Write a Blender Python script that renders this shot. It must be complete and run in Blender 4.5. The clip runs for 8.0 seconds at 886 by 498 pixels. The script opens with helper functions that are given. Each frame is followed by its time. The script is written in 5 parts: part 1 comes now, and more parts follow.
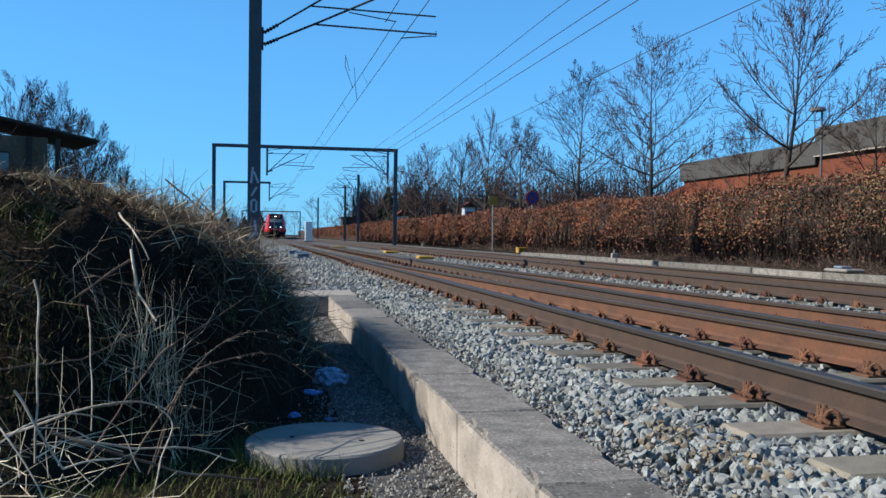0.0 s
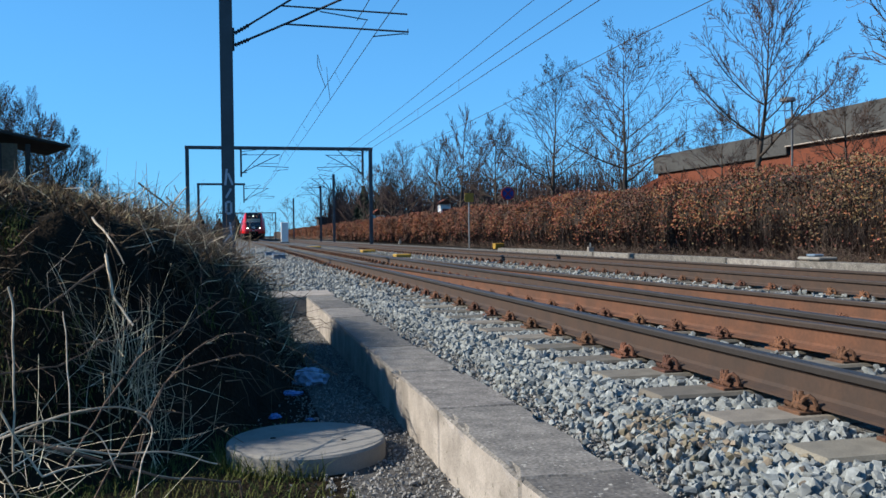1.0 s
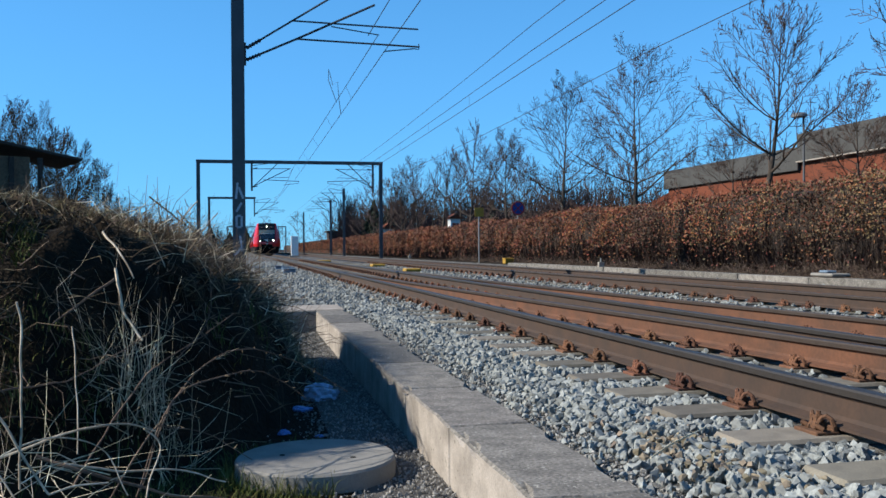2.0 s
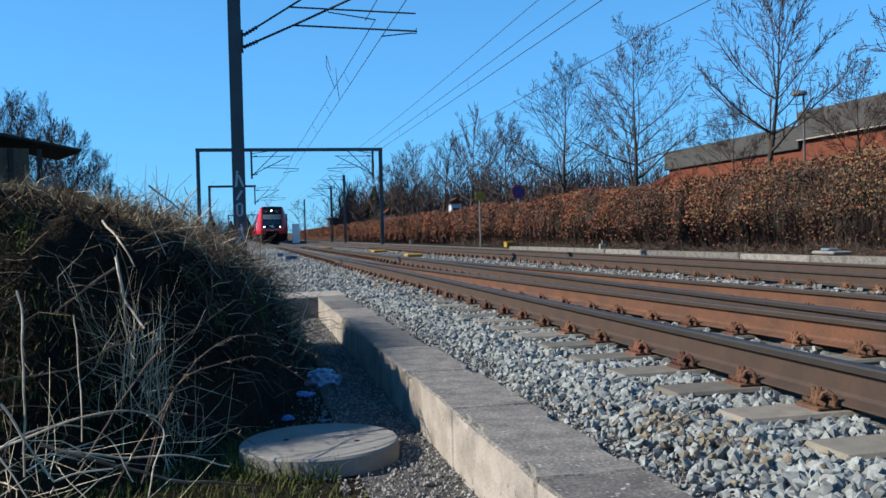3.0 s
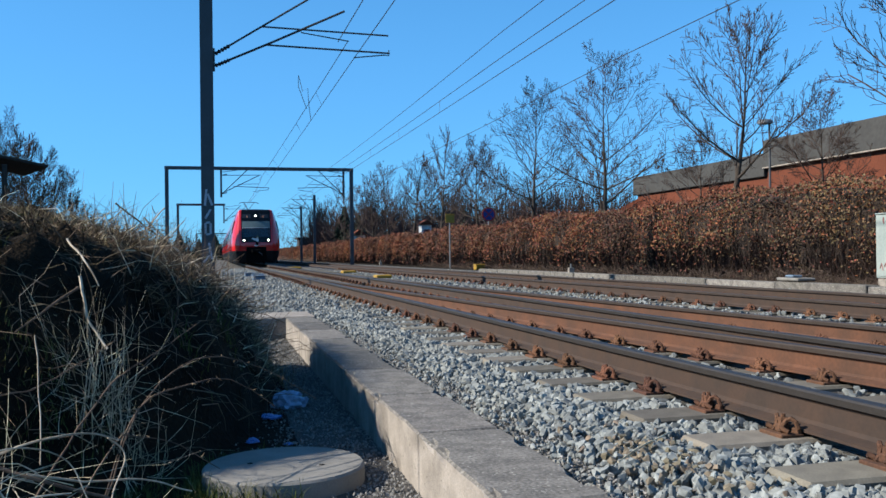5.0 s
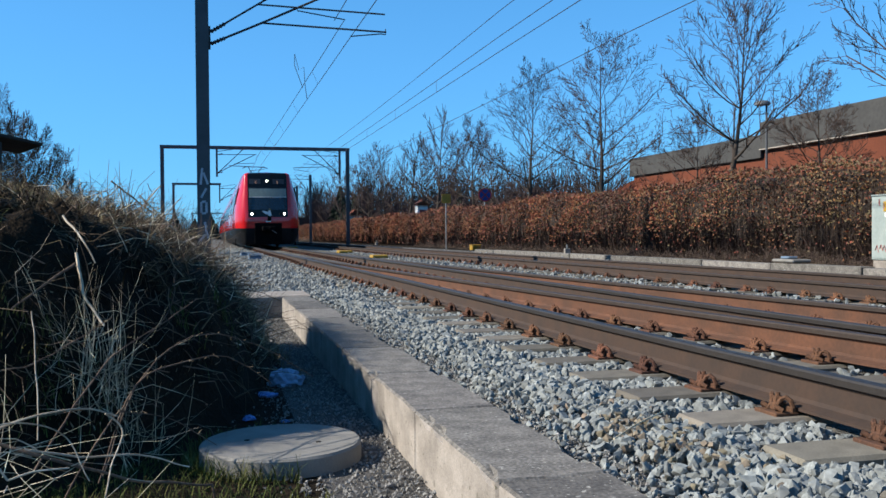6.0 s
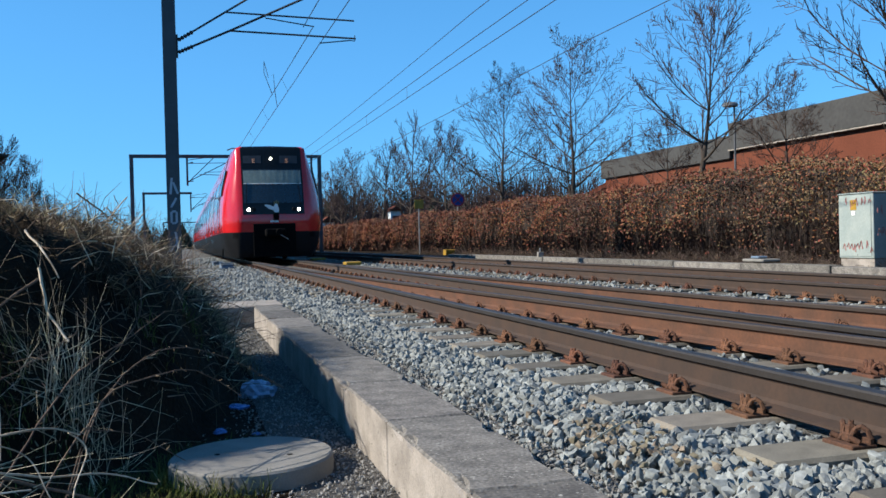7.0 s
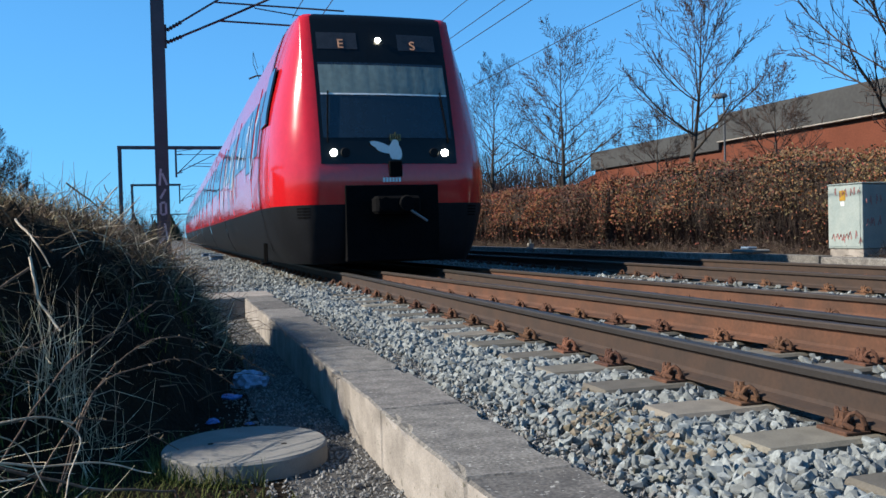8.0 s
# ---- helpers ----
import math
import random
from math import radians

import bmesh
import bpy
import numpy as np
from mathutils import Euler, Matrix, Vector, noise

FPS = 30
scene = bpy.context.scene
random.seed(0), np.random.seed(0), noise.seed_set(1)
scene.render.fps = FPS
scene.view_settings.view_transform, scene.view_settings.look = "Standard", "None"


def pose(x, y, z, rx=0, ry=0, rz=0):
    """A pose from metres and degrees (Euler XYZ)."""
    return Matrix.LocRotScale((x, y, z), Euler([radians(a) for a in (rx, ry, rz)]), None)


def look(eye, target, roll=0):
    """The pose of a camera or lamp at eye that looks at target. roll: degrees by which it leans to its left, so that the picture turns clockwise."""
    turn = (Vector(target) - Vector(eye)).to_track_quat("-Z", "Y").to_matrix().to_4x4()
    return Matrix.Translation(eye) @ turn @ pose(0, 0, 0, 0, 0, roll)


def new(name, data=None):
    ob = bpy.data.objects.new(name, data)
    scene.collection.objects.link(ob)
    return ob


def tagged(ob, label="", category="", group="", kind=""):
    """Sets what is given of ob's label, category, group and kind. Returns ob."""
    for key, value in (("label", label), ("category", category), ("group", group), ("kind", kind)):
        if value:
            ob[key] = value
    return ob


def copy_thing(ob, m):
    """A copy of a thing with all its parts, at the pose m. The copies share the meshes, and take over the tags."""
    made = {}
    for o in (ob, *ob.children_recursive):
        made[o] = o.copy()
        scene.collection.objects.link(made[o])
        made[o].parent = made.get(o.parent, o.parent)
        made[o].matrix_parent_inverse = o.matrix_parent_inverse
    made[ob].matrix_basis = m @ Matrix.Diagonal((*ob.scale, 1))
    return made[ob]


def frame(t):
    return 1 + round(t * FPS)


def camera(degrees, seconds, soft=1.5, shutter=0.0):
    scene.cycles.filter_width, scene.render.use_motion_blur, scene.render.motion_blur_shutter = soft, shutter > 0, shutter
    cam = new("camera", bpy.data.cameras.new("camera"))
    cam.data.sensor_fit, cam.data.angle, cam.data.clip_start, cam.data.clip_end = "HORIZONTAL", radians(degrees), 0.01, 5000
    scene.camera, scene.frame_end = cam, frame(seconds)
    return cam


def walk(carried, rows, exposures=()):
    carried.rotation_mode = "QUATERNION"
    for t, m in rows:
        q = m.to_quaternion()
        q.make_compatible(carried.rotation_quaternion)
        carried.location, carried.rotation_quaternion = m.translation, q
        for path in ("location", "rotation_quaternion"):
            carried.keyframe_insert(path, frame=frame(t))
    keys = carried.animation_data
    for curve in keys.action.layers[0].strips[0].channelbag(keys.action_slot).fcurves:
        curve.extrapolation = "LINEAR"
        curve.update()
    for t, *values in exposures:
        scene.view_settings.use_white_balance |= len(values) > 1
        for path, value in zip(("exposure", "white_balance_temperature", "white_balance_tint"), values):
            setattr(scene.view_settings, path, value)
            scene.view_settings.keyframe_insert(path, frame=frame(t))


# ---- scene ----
cam = camera(53.0, 8.0, soft=1.55)
walk(cam, [
    (0.0, pose(-0.007, -0.040, 0.594, 89.186, -0.663, -11.632)),
    (0.5, pose(-0.020, -0.027, 0.591, 88.671, 0.218, -13.176)),
    (1.0, pose(-0.009, -0.045, 0.591, 89.025, 0.676, -13.138)),
    (1.5, pose(-0.007, -0.005, 0.596, 89.362, 0.369, -13.079)),
    (1.7, pose(-0.012, -0.010, 0.599, 90.016, 0.192, -12.545)),
    (2.8, pose(0.002, 0.000, 0.588, 89.229, 1.248, -12.700)),
    (3.0, pose(-0.002, -0.010, 0.587, 88.991, 1.435, -12.428)),
    (3.5, pose(0.000, -0.004, 0.590, 89.038, 1.379, -13.122)),
    (4.0, pose(0.005, -0.009, 0.594, 88.486, 1.778, -13.223)),
    (4.5, pose(0.010, -0.008, 0.599, 89.677, 1.140, -14.011)),
    (4.7, pose(0.006, -0.012, 0.598, 90.337, 0.850, -14.159)),
    (6.0, pose(-0.002, -0.008, 0.585, 89.088, 0.427, -14.625)),
    (6.5, pose(-0.016, 0.014, 0.577, 87.908, -0.178, -14.293)),
    (7.0, pose(0.026, 0.008, 0.598, 89.385, 1.441, -16.309)),
    (7.5, pose(0.015, 0.019, 0.590, 89.235, 1.393, -16.410)),
    (8.0, pose(0.009, 0.024, 0.583, 88.836, 1.490, -16.974)),
])

# ---- light ----
SUN_AZ, SUN_EL = -84.0, 33.0        # azimuth from +Y towards +X, elevation
world = bpy.data.worlds.new("world")
scene.world = world
world.use_nodes = True
wn, wl = world.node_tree.nodes, world.node_tree.links
sky = wn.new("ShaderNodeTexSky")
sky.sky_type, sky.sun_disc = "NISHITA", False
sky.sun_elevation, sky.sun_rotation = radians(SUN_EL), radians(SUN_AZ)
sky.air_density, sky.dust_density, sky.ozone_density = 1.0, 0.0, 4.0
clear_air = wn.new("ShaderNodeMix")
clear_air.data_type, clear_air.blend_type = "RGBA", "MULTIPLY"
clear_air.inputs[0].default_value = 1.0
clear_air.inputs[7].default_value = (0.36, 0.93, 1.15, 1)
even = wn.new("ShaderNodeMix")
even.data_type, even.blend_type = "RGBA", "MIX"
high = wn.new("ShaderNodeTexCoord")
split = wn.new("ShaderNodeSeparateXYZ")
haze = wn.new("ShaderNodeMapRange")
haze.interpolation_type = "SMOOTHSTEP"
haze.inputs[1].default_value, haze.inputs[2].default_value = 0.0, 0.62
haze.inputs[3].default_value, haze.inputs[4].default_value = 0.62, 0.0
wl.new(high.outputs["Generated"], split.inputs[0])
wl.new(split.outputs["Z"], haze.inputs[0])
wl.new(haze.outputs[0], even.inputs[0])
even.inputs[7].default_value = (1.0, 3.0, 6.75, 1)
wl.new(sky.outputs[0], clear_air.inputs[6])
wl.new(clear_air.outputs[2], even.inputs[6])
wl.new(even.outputs[2], wn["Background"].inputs[0])
wn["Background"].inputs[1].default_value = 0.09
sun = new("sun", bpy.data.lights.new("sun", "SUN"))
sun.data.energy, sun.data.angle, sun.data.color = 5.0, radians(0.53), (1.0, 0.92, 0.79)
sun_dir = Vector((math.sin(radians(SUN_AZ)) * math.cos(radians(SUN_EL)), math.cos(radians(SUN_AZ)) * math.cos(radians(SUN_EL)), math.sin(radians(SUN_EL))))
sun.matrix_world = look(sun_dir * 50, (0, 0, 0))
scene.view_settings.exposure = 0.79


# ---- materials ----
def material(name, base, rough=0.8, metal=0.0, scale=8.0, vary=0.25, tint=None, fine=60.0, bump=0.3, depth=0.01, per="none", spec=0.5, coat=0.0):
    """A surface with colour variation at two scales, relief and, where asked, a change from piece to piece."""
    m = bpy.data.materials.new(name)
    m.use_nodes = True
    n, l = m.node_tree.nodes, m.node_tree.links
    b = n["Principled BSDF"]
    tc = n.new("ShaderNodeTexCoord")
    big, small = n.new("ShaderNodeTexNoise"), n.new("ShaderNodeTexNoise")
    big.inputs["Scale"].default_value, big.inputs["Detail"].default_value = scale, 5.0
    small.inputs["Scale"].default_value, small.inputs["Detail"].default_value = fine, 3.0
    l.new(tc.outputs["Object"], big.inputs["Vector"])
    l.new(tc.outputs["Object"], small.inputs["Vector"])
    ramp = n.new("ShaderNodeValToRGB")
    t = tint or tuple(c * (1 - vary) for c in base)
    ramp.color_ramp.elements[0].position, ramp.color_ramp.elements[1].position = 0.35, 0.65
    ramp.color_ramp.elements[0].color, ramp.color_ramp.elements[1].color = (*t, 1), (*base, 1)
    l.new(big.outputs["Fac"], ramp.inputs[0])
    hsv = n.new("ShaderNodeHueSaturation")
    l.new(ramp.outputs[0], hsv.inputs["Color"])
    mr = n.new("ShaderNodeMapRange")
    mr.inputs[1].default_value, mr.inputs[2].default_value = 0.3, 0.7
    mr.inputs[3].default_value, mr.inputs[4].default_value = 1 - vary, 1 + vary
    l.new(small.outputs["Fac"], mr.inputs[0])
    value = mr.outputs[0]
    if per != "none":
        if per == "object":
            src = n.new("ShaderNodeObjectInfo").outputs["Random"]
        else:
            src = n.new("ShaderNodeNewGeometry").outputs["Random Per Island"]
        pr = n.new("ShaderNodeMapRange")
        pr.inputs[3].default_value, pr.inputs[4].default_value = 0.62, 1.3
        l.new(src, pr.inputs[0])
        mul = n.new("ShaderNodeMath")
        mul.operation = "MULTIPLY"
        l.new(value, mul.inputs[0])
        l.new(pr.outputs[0], mul.inputs[1])
        value = mul.outputs[0]
        hr = n.new("ShaderNodeMapRange")
        hr.inputs[3].default_value, hr.inputs[4].default_value = (0.49, 0.51) if per == "object" else (0.475, 0.525)
        wn_ = n.new("ShaderNodeTexWhiteNoise")
        wn_.noise_dimensions = "1D"
        l.new(src, wn_.inputs["W"])
        l.new(wn_.outputs["Value"], hr.inputs[0])
        l.new(hr.outputs[0], hsv.inputs["Hue"])
    l.new(value, hsv.inputs["Value"])
    l.new(hsv.outputs[0], b.inputs["Base Color"])
    b.inputs["Roughness"].default_value, b.inputs["Metallic"].default_value = rough, metal
    b.inputs["Specular IOR Level"].default_value = spec
    b.inputs["Coat Weight"].default_value = coat
    if bump > 0:
        bp = n.new("ShaderNodeBump")
        bp.inputs["Strength"].default_value, bp.inputs["Distance"].default_value = bump, depth
        l.new(small.outputs["Fac"], bp.inputs["Height"])
        l.new(bp.outputs[0], b.inputs["Normal"])
    return m


def glow(name, color, strength):
    m = bpy.data.materials.new(name)
    m.use_nodes = True
    b = m.node_tree.nodes["Principled BSDF"]
    b.inputs["Base Color"].default_value = (*color, 1)
    b.inputs["Emission Color"].default_value = (*color, 1)
    b.inputs["Emission Strength"].default_value = strength
    return m


# soil colour lowered below real earth to deepen the bank's shade
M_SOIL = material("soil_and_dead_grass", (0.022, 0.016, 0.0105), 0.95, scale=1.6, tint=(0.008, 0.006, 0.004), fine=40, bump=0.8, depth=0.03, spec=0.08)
M_GRAVEL = material("fine_gravel", (0.065, 0.061, 0.057), 0.9, scale=3, vary=0.3, fine=90, bump=0.9, depth=0.012)
M_STONE = material("granite_ballast", (0.203, 0.219, 0.216), 0.8, scale=12, vary=0.22, fine=70, bump=0.4, depth=0.004, per="island")
M_PEBBLE = material("gravel_pebbles", (0.22, 0.215, 0.205), 0.8, scale=12, vary=0.2, fine=90, bump=0.3, depth=0.003, per="island")
M_TANSTONE = material("tan_stone", (0.167, 0.137, 0.0954), 0.8, scale=10, vary=0.2, fine=70, bump=0.4, depth=0.004, per="island")
M_BALLAST = material("ballast_bed", (0.101, 0.0981, 0.0918), 0.9, scale=14, vary=0.35, fine=38, bump=1.0, depth=0.05)
M_RUST = material("rusty_rail_web", (0.042, 0.023, 0.0145), 0.85, scale=6, tint=(0.030, 0.018, 0.0125), fine=45, vary=0.15, bump=0.25, depth=0.003)
M_ORANGE = material("bright_rust", (0.098, 0.039, 0.019), 0.88, scale=4, tint=(0.062, 0.028, 0.0155), fine=45, vary=0.18, bump=0.3, depth=0.003)
M_STEEL = material("polished_rail_head", (0.036, 0.031, 0.028), 0.55, metal=0.35, scale=5, vary=0.15, fine=80, bump=0.05, depth=0.001)
M_DULL = material("dull_rail_head", (0.046, 0.033, 0.026), 0.6, metal=0.3, scale=5, vary=0.2, fine=80, bump=0.15, depth=0.002)
M_CLIP = material("rusty_fastening", (0.112, 0.0462, 0.0231), 0.9, scale=25, vary=0.35, fine=120, bump=0.6, depth=0.004, per="object")
M_SLEEPER = material("sleeper_concrete", (0.148, 0.134, 0.108), 0.9, scale=9, tint=(0.105, 0.095, 0.077), fine=120, vary=0.15, bump=0.4, depth=0.004, per="object")
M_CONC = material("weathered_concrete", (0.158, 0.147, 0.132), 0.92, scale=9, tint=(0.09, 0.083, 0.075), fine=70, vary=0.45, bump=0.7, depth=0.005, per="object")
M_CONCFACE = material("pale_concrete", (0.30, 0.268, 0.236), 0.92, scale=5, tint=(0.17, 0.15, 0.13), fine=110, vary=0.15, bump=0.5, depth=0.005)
M_LID = material("lid_concrete", (0.195, 0.187, 0.172), 0.9, scale=7, tint=(0.155, 0.15, 0.137), fine=140, vary=0.1, bump=0.35, depth=0.003)
M_GALV = material("galvanised_steel", (0.198, 0.211, 0.224), 0.55, metal=0.6, scale=3, vary=0.15, fine=60, bump=0.1, depth=0.002)
M_DARKSTEEL = material("dark_painted_steel", (0.0363, 0.0396, 0.0449), 0.6, metal=0.2, scale=3, vary=0.2, fine=60, bump=0.1, depth=0.002)
M_MAST = material("grey_mast_steel", (0.066, 0.0726, 0.0825), 0.6, metal=0.3, scale=2, vary=0.2, fine=60, bump=0.15, depth=0.002)
M_WIRE = material("copper_wire_dark", (0.05, 0.05, 0.055), 0.6, metal=0.3, bump=0)
M_LEAF = material("brown_beech_leaves", (0.21, 0.068, 0.026), 0.7, scale=0.5, tint=(0.085, 0.029, 0.014), fine=4, vary=0.3, bump=0, per="island")
# dark fill for the shaded gaps between the hedge's leaves
M_HEDGECORE = material("hedge_inner_shade", (0.0356, 0.0208, 0.0131), 0.95, scale=2, vary=0.4, fine=25, bump=1.0, depth=0.1)
M_BARK = material("tree_bark", (0.0675, 0.054, 0.045), 0.9, spec=0.15, scale=3, tint=(0.036, 0.0288, 0.0243), fine=30, vary=0.25, bump=0.6, depth=0.02)
M_TWIG = material("bare_twigs", (0.0558, 0.0378, 0.0315), 0.9, spec=0.1, scale=2, vary=0.25, fine=20, bump=0)
M_FARTWIG = material("far_bare_twigs", (0.0765, 0.0468, 0.0396), 0.95, scale=0.3, vary=0.3, fine=3, bump=0)
M_EVERGREEN = material("evergreen", (0.0198, 0.0297, 0.0165), 0.9, scale=1, vary=0.4, fine=8, bump=0, per="island")
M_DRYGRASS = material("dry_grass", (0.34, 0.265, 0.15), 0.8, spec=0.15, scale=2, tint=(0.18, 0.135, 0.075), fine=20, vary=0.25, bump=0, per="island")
M_SHADEGRASS = material("dead_grass_shaded", (0.062, 0.046, 0.028), 0.85, spec=0.08, scale=2, tint=(0.024, 0.018, 0.012), fine=20, vary=0.25, bump=0, per="island")
M_TIMBER = material("weathered_timber_wall", (0.132, 0.0858, 0.0528), 0.85, scale=2, vary=0.25, fine=18, bump=0.3, depth=0.01)
M_GRASS = material("green_grass", (0.055, 0.078, 0.018), 0.75, spec=0.1, scale=2, tint=(0.085, 0.085, 0.028), fine=20, vary=0.25, bump=0, per="island")
# cane colour raised towards white to carry their backlit sheen
M_CANE = material("dead_canes_sheen", (0.74, 0.65, 0.48), 0.7, spec=0.2, scale=6, tint=(0.36, 0.29, 0.19), fine=60, vary=0.2, bump=0.2, depth=0.002, per="island")
M_BRAMBLE = material("bramble_stems", (0.20, 0.145, 0.095), 0.8, spec=0.2, scale=6, tint=(0.085, 0.06, 0.043), fine=60, vary=0.25, bump=0.2, depth=0.002, per="island")
M_BRICK = material("red_brick_wall", (0.125, 0.0386, 0.0214), 0.9, spec=0.2, scale=0.8, vary=0.15, fine=14, bump=0.3, depth=0.02)
M_ROOF = material("grey_roof_felt", (0.0428, 0.0428, 0.0416), 0.9, scale=0.5, vary=0.15, fine=6, bump=0.2, depth=0.02)
M_DARKWOOD = material("dark_timber", (0.0363, 0.0264, 0.0211), 0.85, scale=2, vary=0.3, fine=18, bump=0.3, depth=0.01)
M_WHITE = material("white_paint", (0.675, 0.675, 0.666), 0.6, scale=3, vary=0.05, fine=30, bump=0.05, depth=0.002)
M_RED = material("red_train_paint", (0.50, 0.010, 0.014), 0.16, scale=1.5, vary=0.06, fine=12, bump=0.02, depth=0.001, coat=0.5, spec=0.5)
# skirt grey deepened to near black for the shade on the lower front
M_SKIRT = material("dark_grey_train_skirt", (0.007, 0.0075, 0.009), 0.55, spec=0.12, scale=3, vary=0.2, fine=25, bump=0.05, depth=0.002)
M_BLACK = material("black_train_front", (0.005, 0.006, 0.007), 0.16, scale=2, vary=0.1, fine=20, bump=0, spec=0.3)
# kept near black so the shade beneath the train is in the colour
M_UNDER = material("near_black_underframe", (0.004, 0.004, 0.0045), 0.9, spec=0.06, scale=4, vary=0.3, fine=30, bump=0.2, depth=0.004)
M_GLASS = material("train_side_glass", (0.02, 0.03, 0.045), 0.06, scale=1, vary=0.1, fine=9, bump=0, spec=0.8)
M_CABGLASS = material("cab_glass", (0.012, 0.02, 0.03), 0.08, scale=1, vary=0.1, fine=9, bump=0, spec=0.7)
M_CURTAIN = material("pale_sunblind", (0.10, 0.155, 0.16), 0.8, scale=3, vary=0.12, fine=12, bump=0.2, depth=0.02)
M_LAMP = glow("lit_headlamp", (1.0, 0.93, 0.72), 14.0)
M_AMBER = glow("lit_display", (0.55, 0.26, 0.14), 0.12)
M_YELLOW = material("yellow_paint", (0.317, 0.185, 0.0132), 0.6, scale=4, vary=0.15, fine=30, bump=0.05, depth=0.002)
M_BLUEBAG = material("blue_plastic_film", (0.0792, 0.198, 0.495), 0.3, scale=9, vary=0.2, fine=40, bump=0.3, depth=0.01)
M_PALEBAG = material("pale_blue_plastic", (0.297, 0.396, 0.561), 0.35, scale=9, vary=0.15, fine=40, bump=0.3, depth=0.01)
M_CABINET = material("grey_green_cabinet", (0.261, 0.297, 0.279), 0.7, scale=4, tint=(0.214, 0.256, 0.244), fine=40, vary=0.08, bump=0.1, depth=0.002)
M_PALEGREY = material("faded_pale_paint", (0.42, 0.45, 0.50), 0.7, bump=0)
M_GRAFFITI = material("faded_red_paint", (0.363, 0.145, 0.132), 0.7, bump=0)
M_SIGNRED = material("sign_red", (0.33, 0.0132, 0.0198), 0.5, bump=0)
M_SIGNBLUE = material("sign_blue", (0.0132, 0.033, 0.231), 0.5, bump=0)
M_RAIL_SHOE = material("grey_blue_plastic", (0.119, 0.172, 0.238), 0.6, scale=6, vary=0.15, fine=40, bump=0.05, depth=0.002)

M_STRAW = material("matted_brown_straw", (0.135, 0.0972, 0.0594), 0.85, spec=0.1, scale=2, tint=(0.0522, 0.0378, 0.0252), fine=20, vary=0.3, bump=0, per="island")
M_STONEPART = material("granite_stones", (0.202, 0.219, 0.216), 0.8, scale=0.4, vary=0.22, fine=2.4, bump=0.4, depth=0.1, per="object")
M_LEAFTAN = material("pale_tan_leaves", (0.149, 0.0972, 0.0405), 0.7, scale=0.5, tint=(0.063, 0.0405, 0.0189), fine=4, vary=0.3, bump=0, per="island")
M_WEED = material("grey_dead_weeds", (0.104, 0.0765, 0.0612), 0.9, spec=0.1, scale=2, vary=0.3, fine=20, bump=0, per="island")
M_GOLD = material("dull_gold_paint", (0.16, 0.12, 0.035), 0.5, bump=0)
M_DISPLAY = material("unlit_display_box", (0.022, 0.024, 0.028), 0.25, bump=0)
M_BLUEGREY = material("pale_blue_spray_paint", (0.20, 0.30, 0.46), 0.5, scale=2, vary=0.2, fine=20, bump=0)


def specked(m, color, scale, cover):
    """Small pale spots of lichen over a surface."""
    n, l = m.node_tree.nodes, m.node_tree.links
    b = n["Principled BSDF"]
    old = b.inputs["Base Color"].links[0].from_socket
    tc, spot, cut, mix = n.new("ShaderNodeTexCoord"), n.new("ShaderNodeTexNoise"), n.new("ShaderNodeMapRange"), n.new("ShaderNodeMix")
    spot.inputs["Scale"].default_value, spot.inputs["Detail"].default_value = scale, 2.0
    cut.inputs[1].default_value, cut.inputs[2].default_value = cover, cover + 0.04
    mix.data_type = "RGBA"
    mix.inputs[7].default_value = (*color, 1)
    l.new(tc.outputs["Object"], spot.inputs["Vector"])
    l.new(spot.outputs["Fac"], cut.inputs[0])
    l.new(cut.outputs[0], mix.inputs[0])
    l.new(old, mix.inputs[6])
    l.new(mix.outputs[2], b.inputs["Base Color"])


specked(M_CONC, (0.30, 0.29, 0.26), 46.0, 0.66)
specked(M_CONCFACE, (0.12, 0.11, 0.085), 30.0, 0.67)
specked(M_LID, (0.14, 0.13, 0.115), 24.0, 0.70)


# ---- helpers for building ----
def link(name, bm, mat, parent=None, label="", smooth=False):
    me = bpy.data.meshes.new(name)
    bm.to_mesh(me)
    bm.free()
    for m in (mat if isinstance(mat, (list, tuple)) else [mat]):
        me.materials.append(m)
    if smooth:
        for p in me.polygons:
            p.use_smooth = True
    ob = new(name, me)
    if parent is not None:
        ob.parent = parent
    if label:
        tagged(ob, label)
    return ob


def part(name, bm, mat, parent, label="", smooth=False):
    return link(name, bm, mat, parent, label, smooth)


def mesh_of(name, verts, faces, mat, smooth=False):
    """A mesh from generated arrays."""
    me = bpy.data.meshes.new(name)
    verts = np.asarray(verts, dtype=np.float32)
    faces = np.asarray(faces, dtype=np.int32)
    k = faces.shape[1]
    me.vertices.add(len(verts))
    me.vertices.foreach_set("co", verts.ravel())
    me.loops.add(faces.size)
    me.loops.foreach_set("vertex_index", faces.ravel())
    me.polygons.add(len(faces))
    me.polygons.foreach_set("loop_start", np.arange(0, faces.size, k, dtype=np.int32))
    me.polygons.foreach_set("loop_total", np.full(len(faces), k, dtype=np.int32))
    me.update(calc_edges=True)
    me.materials.append(mat)
    me.polygons.foreach_set("use_smooth", np.full(len(faces), smooth, dtype=bool))
    return me


def empty(name, m=None, label="", category="", group="", kind=""):
    ob = new(name)
    ob.empty_display_size = 0.1
    if m is not None:
        ob.matrix_basis = m
    return tagged(ob, label, category, group, kind)


